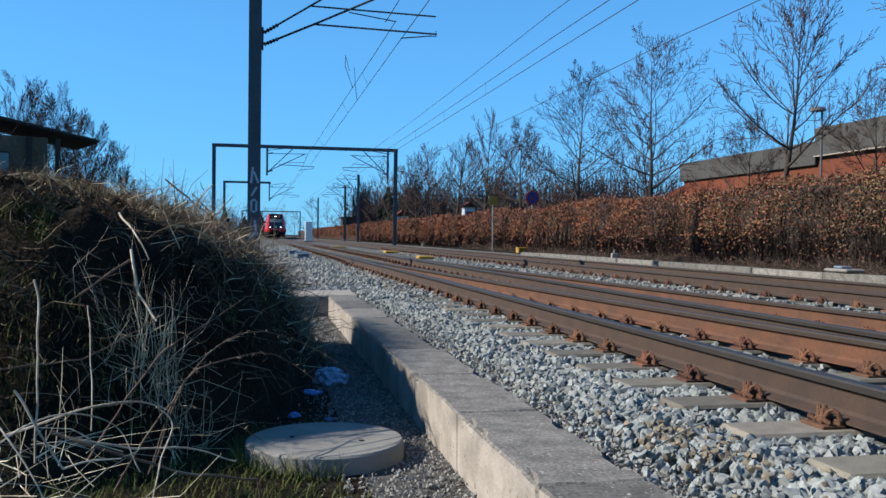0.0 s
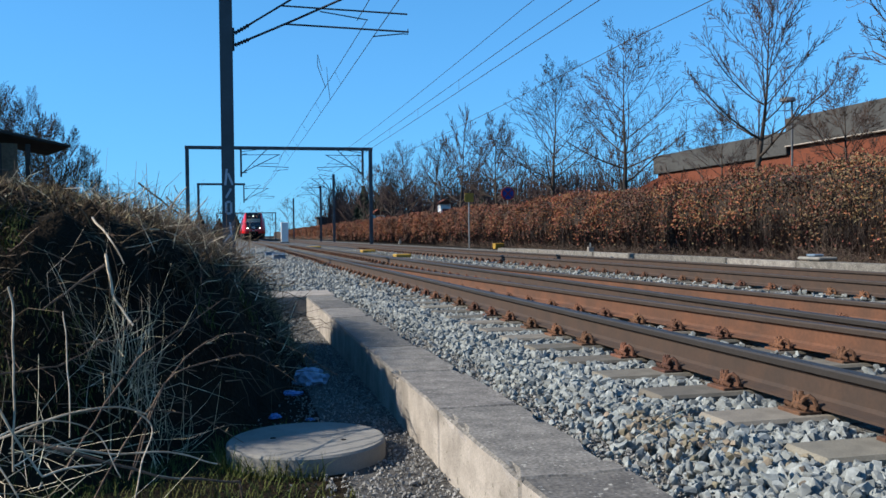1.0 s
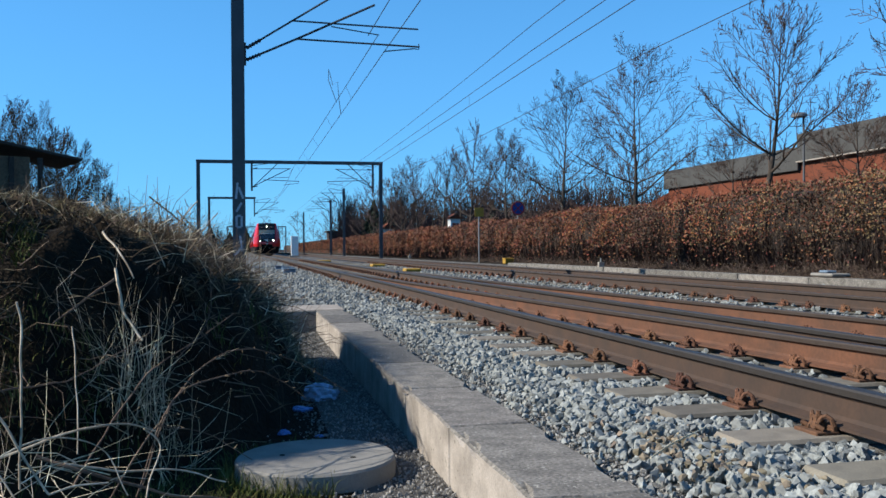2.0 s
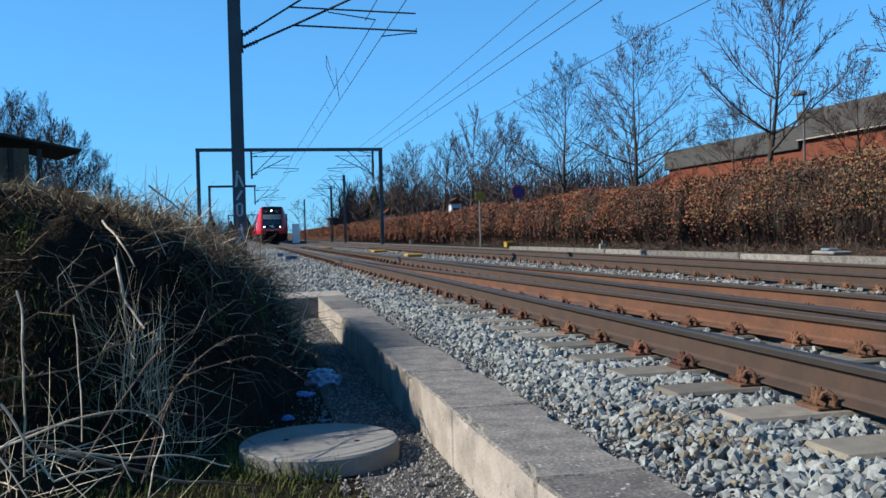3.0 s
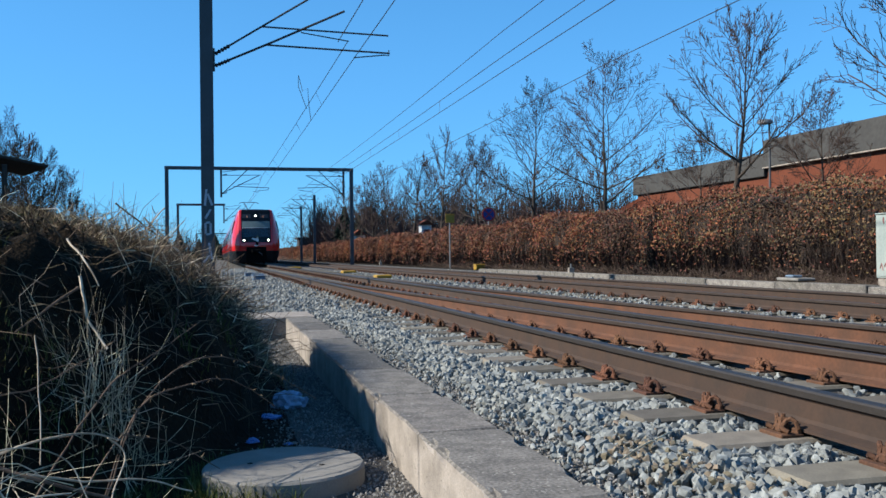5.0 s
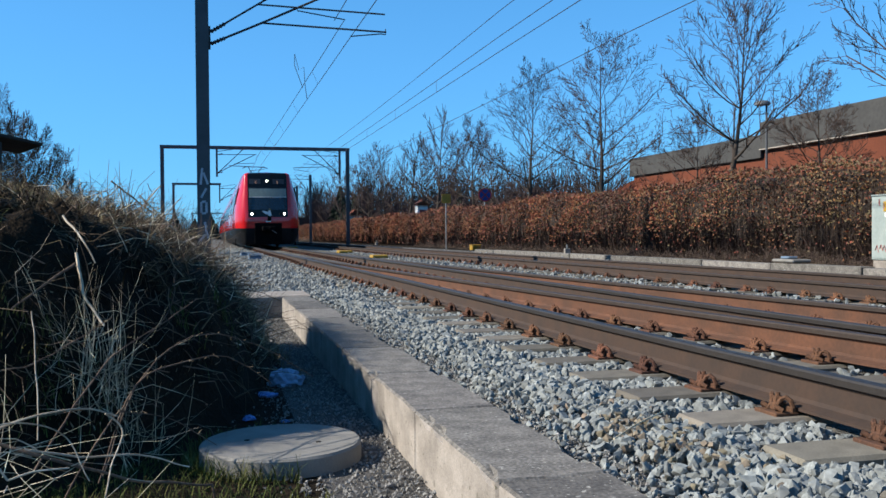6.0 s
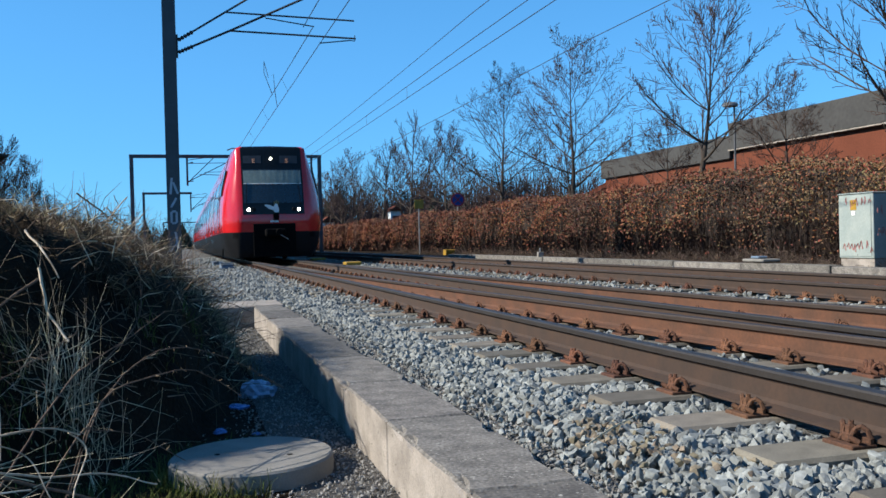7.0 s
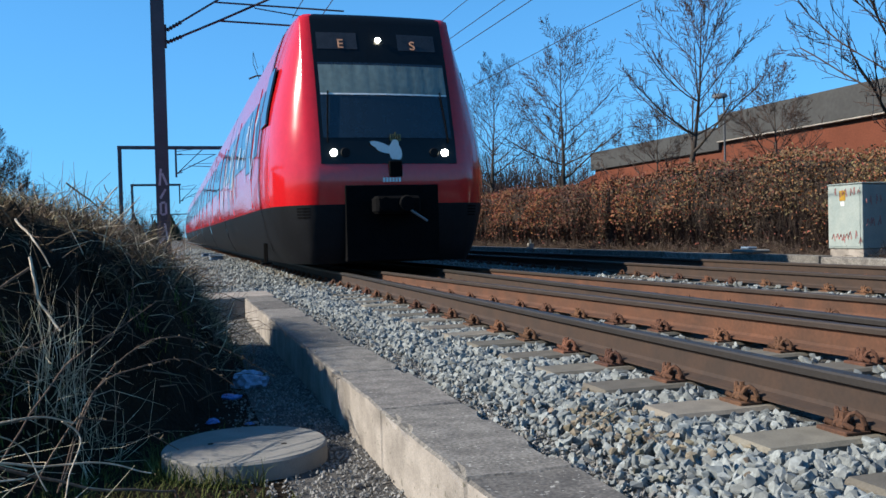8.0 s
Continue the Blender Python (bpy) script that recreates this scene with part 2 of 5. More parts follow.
def box(bm, x0, y0, z0, x1, y1, z1, m=None, bevel=0.0):
    vs = bmesh.ops.create_cube(bm, size=1.0)["verts"]
    for v in vs:
        v.co = Vector(((x0 + x1) / 2 + v.co.x * (x1 - x0), (y0 + y1) / 2 + v.co.y * (y1 - y0), (z0 + z1) / 2 + v.co.z * (z1 - z0)))
        if m is not None:
            v.co = m @ v.co
    if bevel:
        es = {e for v in vs for e in v.link_edges}
        bmesh.ops.bevel(bm, geom=list(es), offset=bevel, segments=1, affect="EDGES")
    return vs


def boxed(*a, **k):
    bm = bmesh.new()
    box(bm, *a, **k)
    return bm


def tube(bm, pts, r0, r1=None, n=6, cap=True):
    """A round bar along points, tapering from r0 to r1."""
    r1 = r0 if r1 is None else r1
    pts = [Vector(p) for p in pts]
    rings = []
    for i, p in enumerate(pts):
        d = (pts[min(i + 1, len(pts) - 1)] - pts[max(i - 1, 0)]).normalized()
        a = d.cross(Vector((0, 0, 1)) if abs(d.z) < 0.9 else Vector((1, 0, 0))).normalized()
        b = d.cross(a)
        r = r0 + (r1 - r0) * i / (len(pts) - 1)
        rings.append([bm.verts.new(p + (a * math.cos(2 * math.pi * k / n) + b * math.sin(2 * math.pi * k / n)) * r) for k in range(n)])
    for s, t in zip(rings, rings[1:]):
        for k in range(n):
            bm.faces.new((s[k], s[(k + 1) % n], t[(k + 1) % n], t[k]))
    if cap:
        bm.faces.new(rings[0][::-1])
        bm.faces.new(rings[-1])


def tubed(*a, **k):
    bm = bmesh.new()
    tube(bm, *a, **k)
    return bm


def disc(bm, m, r, depth, n=24, bevel=0.0):
    """A round plate with its axis along local z, from 0 to depth."""
    top = []
    low = [bm.verts.new(m @ Vector((r * math.cos(2 * math.pi * k / n), r * math.sin(2 * math.pi * k / n), 0))) for k in range(n)]
    mid = [bm.verts.new(m @ Vector((r * math.cos(2 * math.pi * k / n), r * math.sin(2 * math.pi * k / n), depth - bevel))) for k in range(n)]
    rings = [low, mid]
    if bevel:
        rr = r - bevel
        rings.append([bm.verts.new(m @ Vector((rr * math.cos(2 * math.pi * k / n), rr * math.sin(2 * math.pi * k / n), depth))) for k in range(n)])
    for s, t in zip(rings, rings[1:]):
        for k in range(n):
            bm.faces.new((s[k], s[(k + 1) % n], t[(k + 1) % n], t[k]))
    bm.faces.new(low[::-1])
    bm.faces.new(rings[-1])


def strips(segs, sides=3):
    """Many thin tapered bars at once: rows of p (3), q (3), r0, r1. Returns vertices and quads."""
    segs = np.asarray(segs, dtype=np.float64)
    p, q, r0, r1 = segs[:, 0:3], segs[:, 3:6], segs[:, 6:7], segs[:, 7:8]
    d = q - p
    d /= np.linalg.norm(d, axis=1, keepdims=True) + 1e-9
    up = np.where(np.abs(d[:, 2:3]) < 0.9, np.array([[0, 0, 1.0]]), np.array([[1.0, 0, 0]]))
    a = np.cross(d, up)
    a /= np.linalg.norm(a, axis=1, keepdims=True) + 1e-9
    b = np.cross(d, a)
    vs = []
    for base, r in ((p, r0), (q, r1)):
        for k in range(sides):
            w = 2 * math.pi * k / sides
            vs.append(base + (a * math.cos(w) + b * math.sin(w)) * r)
    v = np.stack(vs, 1).reshape(-1, 3)
    n = len(segs)
    f = np.array([[k, (k + 1) % sides, sides + (k + 1) % sides, sides + k] for k in range(sides)])
    f = (f[None] + (np.arange(n) * 2 * sides)[:, None, None]).reshape(-1, 4)
    return v, f


def smooth01(t):
    t = np.clip(t, 0, 1)
    return t * t * (3 - 2 * t)


rng = np.random.default_rng(7)

# ---- ground and track bed ----
R1, R2 = 2.47, 3.98            # running rails of the near track
CENTRE = (R1 + R2) / 2
RAIL_H = 0.172
SLEEPER_TOP = -0.192
STEP, FIRST = 0.6, 3.319       # sleeper spacing and the place of one sleeper
TURN_Y, TURN_R = 31.0, 330.0   # toe and radius of the turnout
T2A, T2B = 7.02, 8.53          # rails of the far track


def bend(y):
    """Sideways offset of the turnout's branch, which curves away from its toe towards the camera."""
    d = np.maximum(TURN_Y - np.asarray(y, dtype=float), 0)
    return d * d / (2 * TURN_R)


def drift(y):
    """The line bears slightly to one side further off."""
    return np.interp(y, [12, 25, 75, 134, 330], [0.0, -0.10, -0.36, -0.60, -1.4])


def mound(x, y):
    """Height of the spoil bank above the yard."""
    x, y = np.asarray(x, dtype=float), np.asarray(y, dtype=float)
    crest = np.interp(x, [-40, -14, -6, -2.5, -1.5, -0.65, -0.3, -0.08, 0.12, 0.28, 0.42, 0.52], [0.8, 1.20, 1.38, 1.38, 1.36, 1.15, 0.97, 0.82, 0.62, 0.38, 0.15, 0.0])
    toe = np.interp(x, [-6, -2.5, -1.5, -1.0, -0.5, 0.0, 0.3, 0.5], [3.9, 3.9, 3.85, 3.78, 4.18, 5.0, 6.0, 7.2])
    run = np.interp(x, [-6, -1, 0.3, 0.7], [2.0, 1.5, 1.3, 1.0])
    t = np.clip((y - toe) / run, 0, 1)
    rise = 1 - (1 - t) ** 1.95
    back = 1 - smooth01((y - np.interp(x, [-8, -2.5, -0.6, 0.0, 0.6], [13, 9.2, 8.5, 8.1, 7.8])) / np.interp(x, [-8, -2, 0], [5, 2.0, 1.1]))
    return crest * rise * back


def ground_z(x, y):
    x, y = np.asarray(x, dtype=float), np.asarray(y, dtype=float)
    yard = -0.49 + mound(x, y)
    shoulder = -0.26 - 0.05 * np.clip(0.9 - x, 0, 4)
    far = smooth01((y - 12.3) / 0.6)
    left = np.where(y > 12.3, np.maximum(yard, yard * (1 - far) + shoulder * far), yard)
    bed = np.interp(x, [1.2, 1.6, 2.0, 10.2, 10.6, 11.0], [-0.27, -0.24, -0.225, -0.225, -0.1, -0.06])
    z = np.where(x > 1.18, bed, left)
    return np.where(x < -12, z * 0.4, z)


def rough_noise(x, y, s, seed=0.0):
    return np.array([noise.fractal(Vector((a * s, b * s, seed)), 0.9, 2.0, 4) for a, b in zip(np.ravel(x), np.ravel(y))]).reshape(np.shape(x))


def build_ground():
    xs = np.concatenate([[-3000, -1200, -500, -200, -90, -50, -30, -20, -14, -11, -9, -7.5, -6.2, -5.2], np.arange(-4.4, 1.0, 0.09), [1.02, 1.1, 1.17, 1.19, 1.25, 1.4, 1.6, 1.8, 2.0, 2.6, 3.2, 4, 5, 6, 7, 8, 9, 10, 10.3, 10.6, 11, 12, 13, 16, 22, 30, 50, 90, 200, 500, 1200, 3000]])
    ys = np.concatenate([[-3000, -1000, -300, -100, -40, -20, -10, -5, -2.5, -1, 0, 0.8], np.arange(1.4, 13.0, 0.11), np.arange(13.5, 24, 1.0), [26, 30, 35, 40, 50, 60, 75, 90, 110, 140, 180, 240, 340, 600, 1200, 3000]])
    gx, gy = np.meshgrid(xs, ys)
    z = ground_z(gx, gy)
    near = (np.abs(gx) < 6) & (gy > 0) & (gy < 16) & (gx < 1.1)
    m = mound(gx, gy)
    nz = rough_noise(gx, gy, 1.7) * 0.12 + rough_noise(gx, gy, 6.0, 3.0) * 0.13
    z = z + np.where(near, nz * np.clip(m * 1.6, 0.06, 1), 0)
    ny, nx = gx.shape
    idx = np.arange(nx * ny).reshape(ny, nx)
    f = np.stack([idx[:-1, :-1], idx[:-1, 1:], idx[1:, 1:], idx[1:, :-1]], -1).reshape(-1, 4)
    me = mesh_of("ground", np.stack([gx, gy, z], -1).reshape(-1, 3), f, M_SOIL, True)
    me.materials.append(M_BALLAST)
    me.materials.append(M_GRAVEL)
    cx = gx[:-1, :-1].ravel()
    cy = gy[:-1, :-1].ravel()
    mm = m[:-1, :-1].ravel()
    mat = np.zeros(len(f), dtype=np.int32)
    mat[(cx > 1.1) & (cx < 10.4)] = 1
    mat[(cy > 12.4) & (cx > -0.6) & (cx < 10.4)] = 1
    # gravel ends here; the shaded strip by the bank keeps the darkened soil
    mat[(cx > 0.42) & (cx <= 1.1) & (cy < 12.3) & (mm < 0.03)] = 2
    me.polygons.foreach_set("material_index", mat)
    tagged(new("ground", me), "shade-darkened soil and gravel yard beside a pale ballast bed", "ground", kind="structure")


build_ground()


# ---- kerb wall between yard and track ----
def kerb_block(y0, y1, parent):
    """One block: dark weathered top, chipped edges; sunlit yard side lightened in its colour."""
    bm = bmesh.new()
    box(bm, 0.885, y0 + 0.010, -0.56, 1.275, y1 - 0.010, -0.212, bevel=0.010)
    bmesh.ops.subdivide_edges(bm, edges=[e for e in bm.edges if e.calc_length() > 0.3], cuts=11, use_grid_fill=True)
    for v in bm.verts:
        worn = 1.0 if (v.co.z > -0.235 and (v.co.x < 0.90 or v.co.x > 1.26 or v.co.y < y0 + 0.03 or v.co.y > y1 - 0.03)) else 0.35
        v.co += noise.noise_vector(v.co * 6.0) * 0.006 * worn
        chip = noise.noise(v.co * 9.0 + Vector((3, 1, 7)))
        edge = v.co.x < 0.91 or v.co.x > 1.25
        if worn == 1.0 and chip > 0.30 and edge:
            v.co += Vector((0.025 if v.co.x < 1 else -0.025, 0, -0.026)) * (chip - 0.05) * 2
    bm.normal_update()
    # sun-facing side takes the paler concrete, so its light is partly colour
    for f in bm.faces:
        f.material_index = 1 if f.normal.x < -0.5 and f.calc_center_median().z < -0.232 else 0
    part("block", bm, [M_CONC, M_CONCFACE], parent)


def build_kerb():
    k = empty("kerb", None, "weathered grey concrete kerb of long blocks beside ballast", "kerb", kind="structure")
    joints = [0.3, 1.55, 2.72, 3.92, 5.05, 6.25, 7.45, 8.65, 9.8, 10.9, 11.75]
    for a, b in zip(joints, joints[1:]):
        kerb_block(a, b, k)
    # pale slabs that close the yard at the kerb's far end
    for x0, x1, y0, y1 in ((-0.55, 0.32, 11.80, 12.75), (0.35, 1.28, 11.78, 12.85)):
        bm = bmesh.new()
        box(bm, x0, y0, -0.52, x1, y1, -0.20, bevel=0.015)
        for v in bm.verts:
            v.co += noise.noise_vector(v.co * 2.0) * 0.012
        part("block", bm, M_CONCFACE, k)
    return k


build_kerb()


# ---- rails ----
RAIL_PROFILE = [(-0.075, -0.172), (0.075, -0.172), (0.075, -0.160), (0.020, -0.146), (0.0085, -0.130), (0.0085, -0.056), (0.018, -0.043), (0.035, -0.036), (0.036, -0.010), (0.030, -0.002), (0.0, 0.0),
                (-0.030, -0.002), (-0.036, -0.010), (-0.035, -0.036), (-0.018, -0.043), (-0.0085, -0.056), (-0.0085, -0.130), (-0.020, -0.146), (-0.075, -0.160)]


def rail(parent, at, ys, web, head, label=""):
    """One rail along the places at(y), its head of another finish than its web."""
    bm = bmesh.new()
    rings = [[bm.verts.new((at(y) + px, y, pz)) for px, pz in RAIL_PROFILE] for y in ys]
    n = len(RAIL_PROFILE)
    for s, t in zip(rings, rings[1:]):
        for k in range(n):
            fc = bm.faces.new((s[k], s[(k + 1) % n], t[(k + 1) % n], t[k]))
            fc.material_index = 1 if 7 <= k <= 12 else 0
    bm.faces.new(rings[0])
    bm.faces.new(rings[-1][::-1])
    bmesh.ops.recalc_face_normals(bm, faces=bm.faces)
    return part("rail", bm, [web, head], parent, label)


FAR_YS = list(np.arange(-6, 40, 1.5)) + [40, 50, 60, 80, 110, 150, 220, 330]
near_track = empty("railway_track", None, "railway track with rusty rails on concrete sleepers in grey ballast", "railway track", "tracks")
rail(near_track, lambda y: R1 + float(drift(y)), FAR_YS, M_RUST, M_STEEL, "rusty brown rail with a polished head")
rail(near_track, lambda y: R2 + float(drift(y)), FAR_YS, M_RUST, M_STEEL, "rusty brown rail with a polished head")
branch = empty("turnout_branch", None, "orange-rusted turnout rails curving away between the tracks", "railway track", "tracks")
rail(branch, lambda y: R1 + 0.075 + float(bend(y) + drift(y)), list(np.arange(-6, 30.1, 1.0)), M_ORANGE, M_DULL, "bright orange rusty rail with a dull head")
rail(branch, lambda y: R2 + 0.075 + float(bend(y) + drift(y)), list(np.arange(-6, 30.1, 1.0)), M_ORANGE, M_DULL, "bright orange rusty rail with a dull head")
far_track = empty("railway_track", None, "second railway track with brown rails near a concrete edge", "railway track", "tracks")
rail(far_track, lambda y: T2A + float(drift(y)), FAR_YS, M_RUST, M_DULL)
rail(far_track, lambda y: T2B + float(drift(y)), FAR_YS, M_RUST, M_DULL)


def fastening_mesh():
    """Ribbed plate with a hexagon nut on its bolt between two spring loops, on the outer side of a rail that lies at x = 0."""
    bm = bmesh.new()
    box(bm, -0.195, -0.092, -0.196, -0.070, 0.092, -0.176, bevel=0.004)
    box(bm, -0.105, -0.088, -0.178, -0.080, 0.088, -0.152, bevel=0.004)
    box(bm, -0.155, -0.024, -0.178, -0.088, 0.024, -0.140, bevel=0.006)
    for s in (-1, 1):
        loop = [(-0.095 - 0.062 * t, s * (0.055 + 0.030 * math.cos(w)), -0.160 + 0.052 * math.sin(w)) for t, w in ((0.0, 0.1), (0.15, 0.8), (0.35, 1.5), (0.55, 2.2), (0.75, 2.9), (1.0, 3.4))]
        tube(bm, loop, 0.0115, n=6)
        tube(bm, [(-0.150, s * 0.030, -0.168), (-0.172, s * 0.055, -0.150), (-0.150, s * 0.082, -0.166)], 0.0115, n=6)
    tube(bm, [(-0.122, 0, -0.145), (-0.122, 0, -0.092)], 0.0115, n=6)
    tube(bm, [(-0.122, 0, -0.141), (-0.122, 0, -0.110)], 0.025, 0.023, n=6)
    for v in bm.verts:
        v.co = Vector((-0.075 + (v.co.x + 0.075) * 0.88, v.co.y * 0.86, -0.196 + (v.co.z + 0.196) * 0.90))
    me = bpy.data.meshes.new("fastening")
    bm.to_mesh(me)
    bm.free()
    me.materials.append(M_CLIP)
    return me


def sleeper_mesh(x0, x1):
    bm = bmesh.new()
    box(bm, x0, -0.13, -0.40, x1, 0.13, SLEEPER_TOP, bevel=0.015)
    me = bpy.data.meshes.new("sleeper")
    bm.to_mesh(me)
    bm.free()
    me.materials.append(M_SLEEPER)
    return me


def lay_track(parent, rails, x0, x1, y_from, y_to, y_parts):
    """Sleepers from y_from to y_to, each with a fastening on both sides of every rail."""
    sm, fm = sleeper_mesh(x0, x1), fastening_mesh()
    plain = bmesh.new()
    box(plain, -0.195, -0.092, -0.196, -0.070, 0.092, -0.172)
    box(plain, -0.160, -0.080, -0.172, -0.085, -0.030, -0.118)
    box(plain, -0.160, 0.030, -0.172, -0.085, 0.080, -0.118)
    box(plain, -0.140, -0.022, -0.172, -0.100, 0.022, -0.100)
    plain.verts.index_update()
    v0 = np.array([v.co[:] for v in plain.verts])
    f0 = [tuple(v.index for v in f.verts) for f in plain.faces]
    plain.free()
    rest_v, rest_f = [], []
    k0, k1 = math.ceil((y_from - FIRST) / STEP), math.floor((y_to - FIRST) / STEP)
    for k in range(k0, k1 + 1):
        y = FIRST + k * STEP
        s = new("sleeper", sm)
        s.parent = parent
        s.location = (0, y, random.uniform(-0.004, 0.004))
        s.rotation_euler = (0, 0, random.uniform(-0.012, 0.012))
        for at in rails:
            for turn in (0, 1):
                x = float(at(y))
                if y <= y_parts and (turn == 0 or at in rails[:2]):
                    f = new("fastening", fm)
                    f.parent = s
                    f.location, f.rotation_euler = (x, 0, 0), (0, 0, math.pi * turn)
                else:
                    o = len(rest_v)
                    c = -1 if turn else 1
                    rest_v.extend((v0 * np.array([c, c, 1]) + np.array([x, y, 0])).tolist())
                    rest_f.extend([tuple(i + o for i in f) for f in f0])
    if rest_v:
        me = bpy.data.meshes.new("fastenings")
        me.from_pydata(rest_v, [], rest_f)
        me.materials.append(M_CLIP)
        ob = new("fastenings", me)
        ob.parent = parent
        tagged(ob, kind="stuff")


lay_track(near_track, [lambda y: R1 + float(drift(y)), lambda y: R1 + 0.075 + float(bend(y) + drift(y)), lambda y: R2 + float(drift(y)), lambda y: R2 + 0.075 + float(bend(y) + drift(y))], 1.93, 5.75, 0.4, 62, 24)
lay_track(far_track, [lambda y: T2A + float(drift(y)), lambda y: T2B + float(drift(y))], 6.45, 9.1, 3, 50, 22)


# ---- far concrete edge, hedge ----
def build_far_edge():
    k = empty("edge", None, "low pale concrete edge strip along the far track", "kerb", kind="structure")
    bm0 = boxed(10.45, 0.02, -0.35, 10.75, 2.48, -0.01, bevel=0.015)
    me = bpy.data.meshes.new("slab")
    bm0.to_mesh(me)
    bm0.free()
    me.materials.append(M_CONC)
    for i in range(-2, 14):
        s = new("slab", me)
        s.parent = k
        s.location = (random.uniform(-0.02, 0.02), i * 2.5, random.uniform(-0.012, 0.012))


build_far_edge()


HEDGE_X = 11.55


def hedge_top(y):
    return 1.86 + 0.10 * np.sin(np.asarray(y) * 0.45) + 0.06 * np.sin(np.asarray(y) * 1.7 + 1)


def build_hedge():
    bm = bmesh.new()
    ys = np.concatenate([np.arange(-4, 131, 1.0), np.arange(134, 290, 4.0)])
    rings = []
    for y in ys:
        t = float(hedge_top(y)) - 0.12
        ring = []
        for px, pz in ((0.28, -0.1), (0.25, 0.5), (0.20, 1.0), (0.22, t - 0.15), (0.4, t), (1.1, t), (1.3, 0.6), (1.3, -0.1)):
            j = noise.noise_vector(Vector((px * 2, y * 0.9, pz * 2))) * 0.14
            ring.append(bm.verts.new((HEDGE_X + px + j.x, y, pz + j.z * 0.7)))
        rings.append(ring)
    for s, t in zip(rings, rings[1:]):
        for k in range(7):
            bm.faces.new((s[k], s[k + 1], t[k + 1], t[k]))
    bm.faces.new(rings[0])
    bm.faces.new(rings[-1][::-1])
    bmesh.ops.recalc_face_normals(bm, faces=bm.faces)
    h = empty("hedge", None, "long clipped beech hedge with brown winter leaves", "hedge")
    # solid hull, coloured dark in place of the shade inside the hedge
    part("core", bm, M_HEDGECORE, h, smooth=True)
    # leaves: small bent quads over the front and top
    n = 150000
    u = rng.random(n)
    y = 5 + (u ** 1.9) * 200
    t = hedge_top(y)
    on_top = rng.random(n) < 0.22
    z = np.where(on_top, t + rng.normal(0, 0.06, n), rng.random(n) ** 0.75 * t)
    keep = (z > 0.7) | (rng.random(n) < 0.15 + 0.6 * np.clip(z, 0, 1) ** 1.5)
    x = np.where(on_top, HEDGE_X + 0.1 + rng.random(n) * 1.1, HEDGE_X + 0.12 + rng.normal(0, 0.085, n) + 0.12 * np.sin(y * 2.1 + z * 3))
    x, y, z = x[keep], y[keep], z[keep]
    n = len(x)
    s = (0.021 + 0.019 * rng.random(n)) * np.clip(0.75 + y / 60, 0.75, 2.2)
    a = rng.normal(0, 1, (n, 3))
    a /= np.linalg.norm(a, axis=1, keepdims=True)
    b = np.cross(a, rng.normal(0, 1, (n, 3)))
    b /= np.linalg.norm(b, axis=1, keepdims=True) + 1e-9
    c = np.stack([x, y, z], 1)
    s = s[:, None]
    nrm = np.cross(a, b)
    v = np.stack([c - a * s, c + b * s * 0.6 + nrm * s * 0.2, c + a * s, c - b * s * 0.6 + nrm * s * 0.2], 1).reshape(-1, 3)
    f = np.arange(n * 4).reshape(n, 4)
    me = mesh_of("leaves", v, f, M_LEAF)
    me.materials.append(M_LEAFTAN)
    tan = rng.random(n) < np.interp(y, [14, 19, 28, 60], [0.65, 0.35, 0.12, 0.03])
    me.polygons.foreach_set("material_index", tan.astype(np.int32))
    ob = new("leaves", me)
    ob.parent = h
    tagged(ob, kind="stuff")
    # upright stems that show through, low down above all
    m = 9000
    y = 6 + rng.random(m) ** 1.5 * 100
    x = HEDGE_X + 0.12 + rng.random(m) * 0.16
    z1 = 0.35 + rng.random(m) ** 2.0 * 1.4
    p = np.stack([x, y, np.full(m, -0.1)], 1)
    q = np.stack([x + rng.normal(0, 0.1, m), y + rng.normal(0, 0.18, m), z1], 1)
    v, f = strips(np.concatenate([p, q, np.full((m, 1), 0.009), np.full((m, 1), 0.004)], 1))
    ob = new("stem_layer", mesh_of("stem_layer", v, f, M_TWIG))
    ob.parent = h
    tagged(ob, kind="stuff")


build_hedge()


# ---- train ----
def body_w(z):
    return float(np.interp(z, [0.13, 0.30, 0.55, 0.95, 1.25, 1.6, 2.0, 2.6, 3.2, 3.6, 3.9, 4.0, 4.07, 4.12], [1.46, 1.58, 1.68, 1.77, 1.80, 1.80, 1.775, 1.69, 1.55, 1.44, 1.33, 1.26, 1.12, 0.0]))


def nose_set(z):
    """How far the front lies behind its foremost line at height z."""
    return float(np.interp(z, [0.13, 0.30, 0.7, 1.1, 1.5, 2.0, 2.8, 3.5, 3.95, 4.05, 4.12], [0.26, 0.16, 0.07, 0.02, 0.0, 0.10, 0.34, 0.60, 0.80, 0.88, 1.2]))


G_T = [0, 0.2, 0.4, 0.6, 0.8, 1.0]
G_X = [0, 0.26, 0.52, 0.76, 0.93, 1.0]
G_S = [0, 0.10, 0.26, 0.52, 0.92, 1.9]


def skin(u, z, off=0.0):
    """A point of the nose: u from -1 (one side) over 0 (middle) to 1; flat front to u = 0.5, then the cheek. Nose at y = 0, body towards +y."""
    a = abs(u)
    w = body_w(z) + off
    flat = min(1.20, w * 0.95)
    if a <= 0.5:
        x, s = flat * a / 0.5, 0.06 * (a / 0.5) ** 2
    else:
        g = (a - 0.5) / 0.5
        x, s = flat + (w - flat) * float(np.interp(g, G_T, G_X)), 0.06 + float(np.interp(g, G_T, G_S))
    return Vector((math.copysign(x, u), nose_set(z) + s - off * (1 - a), z))


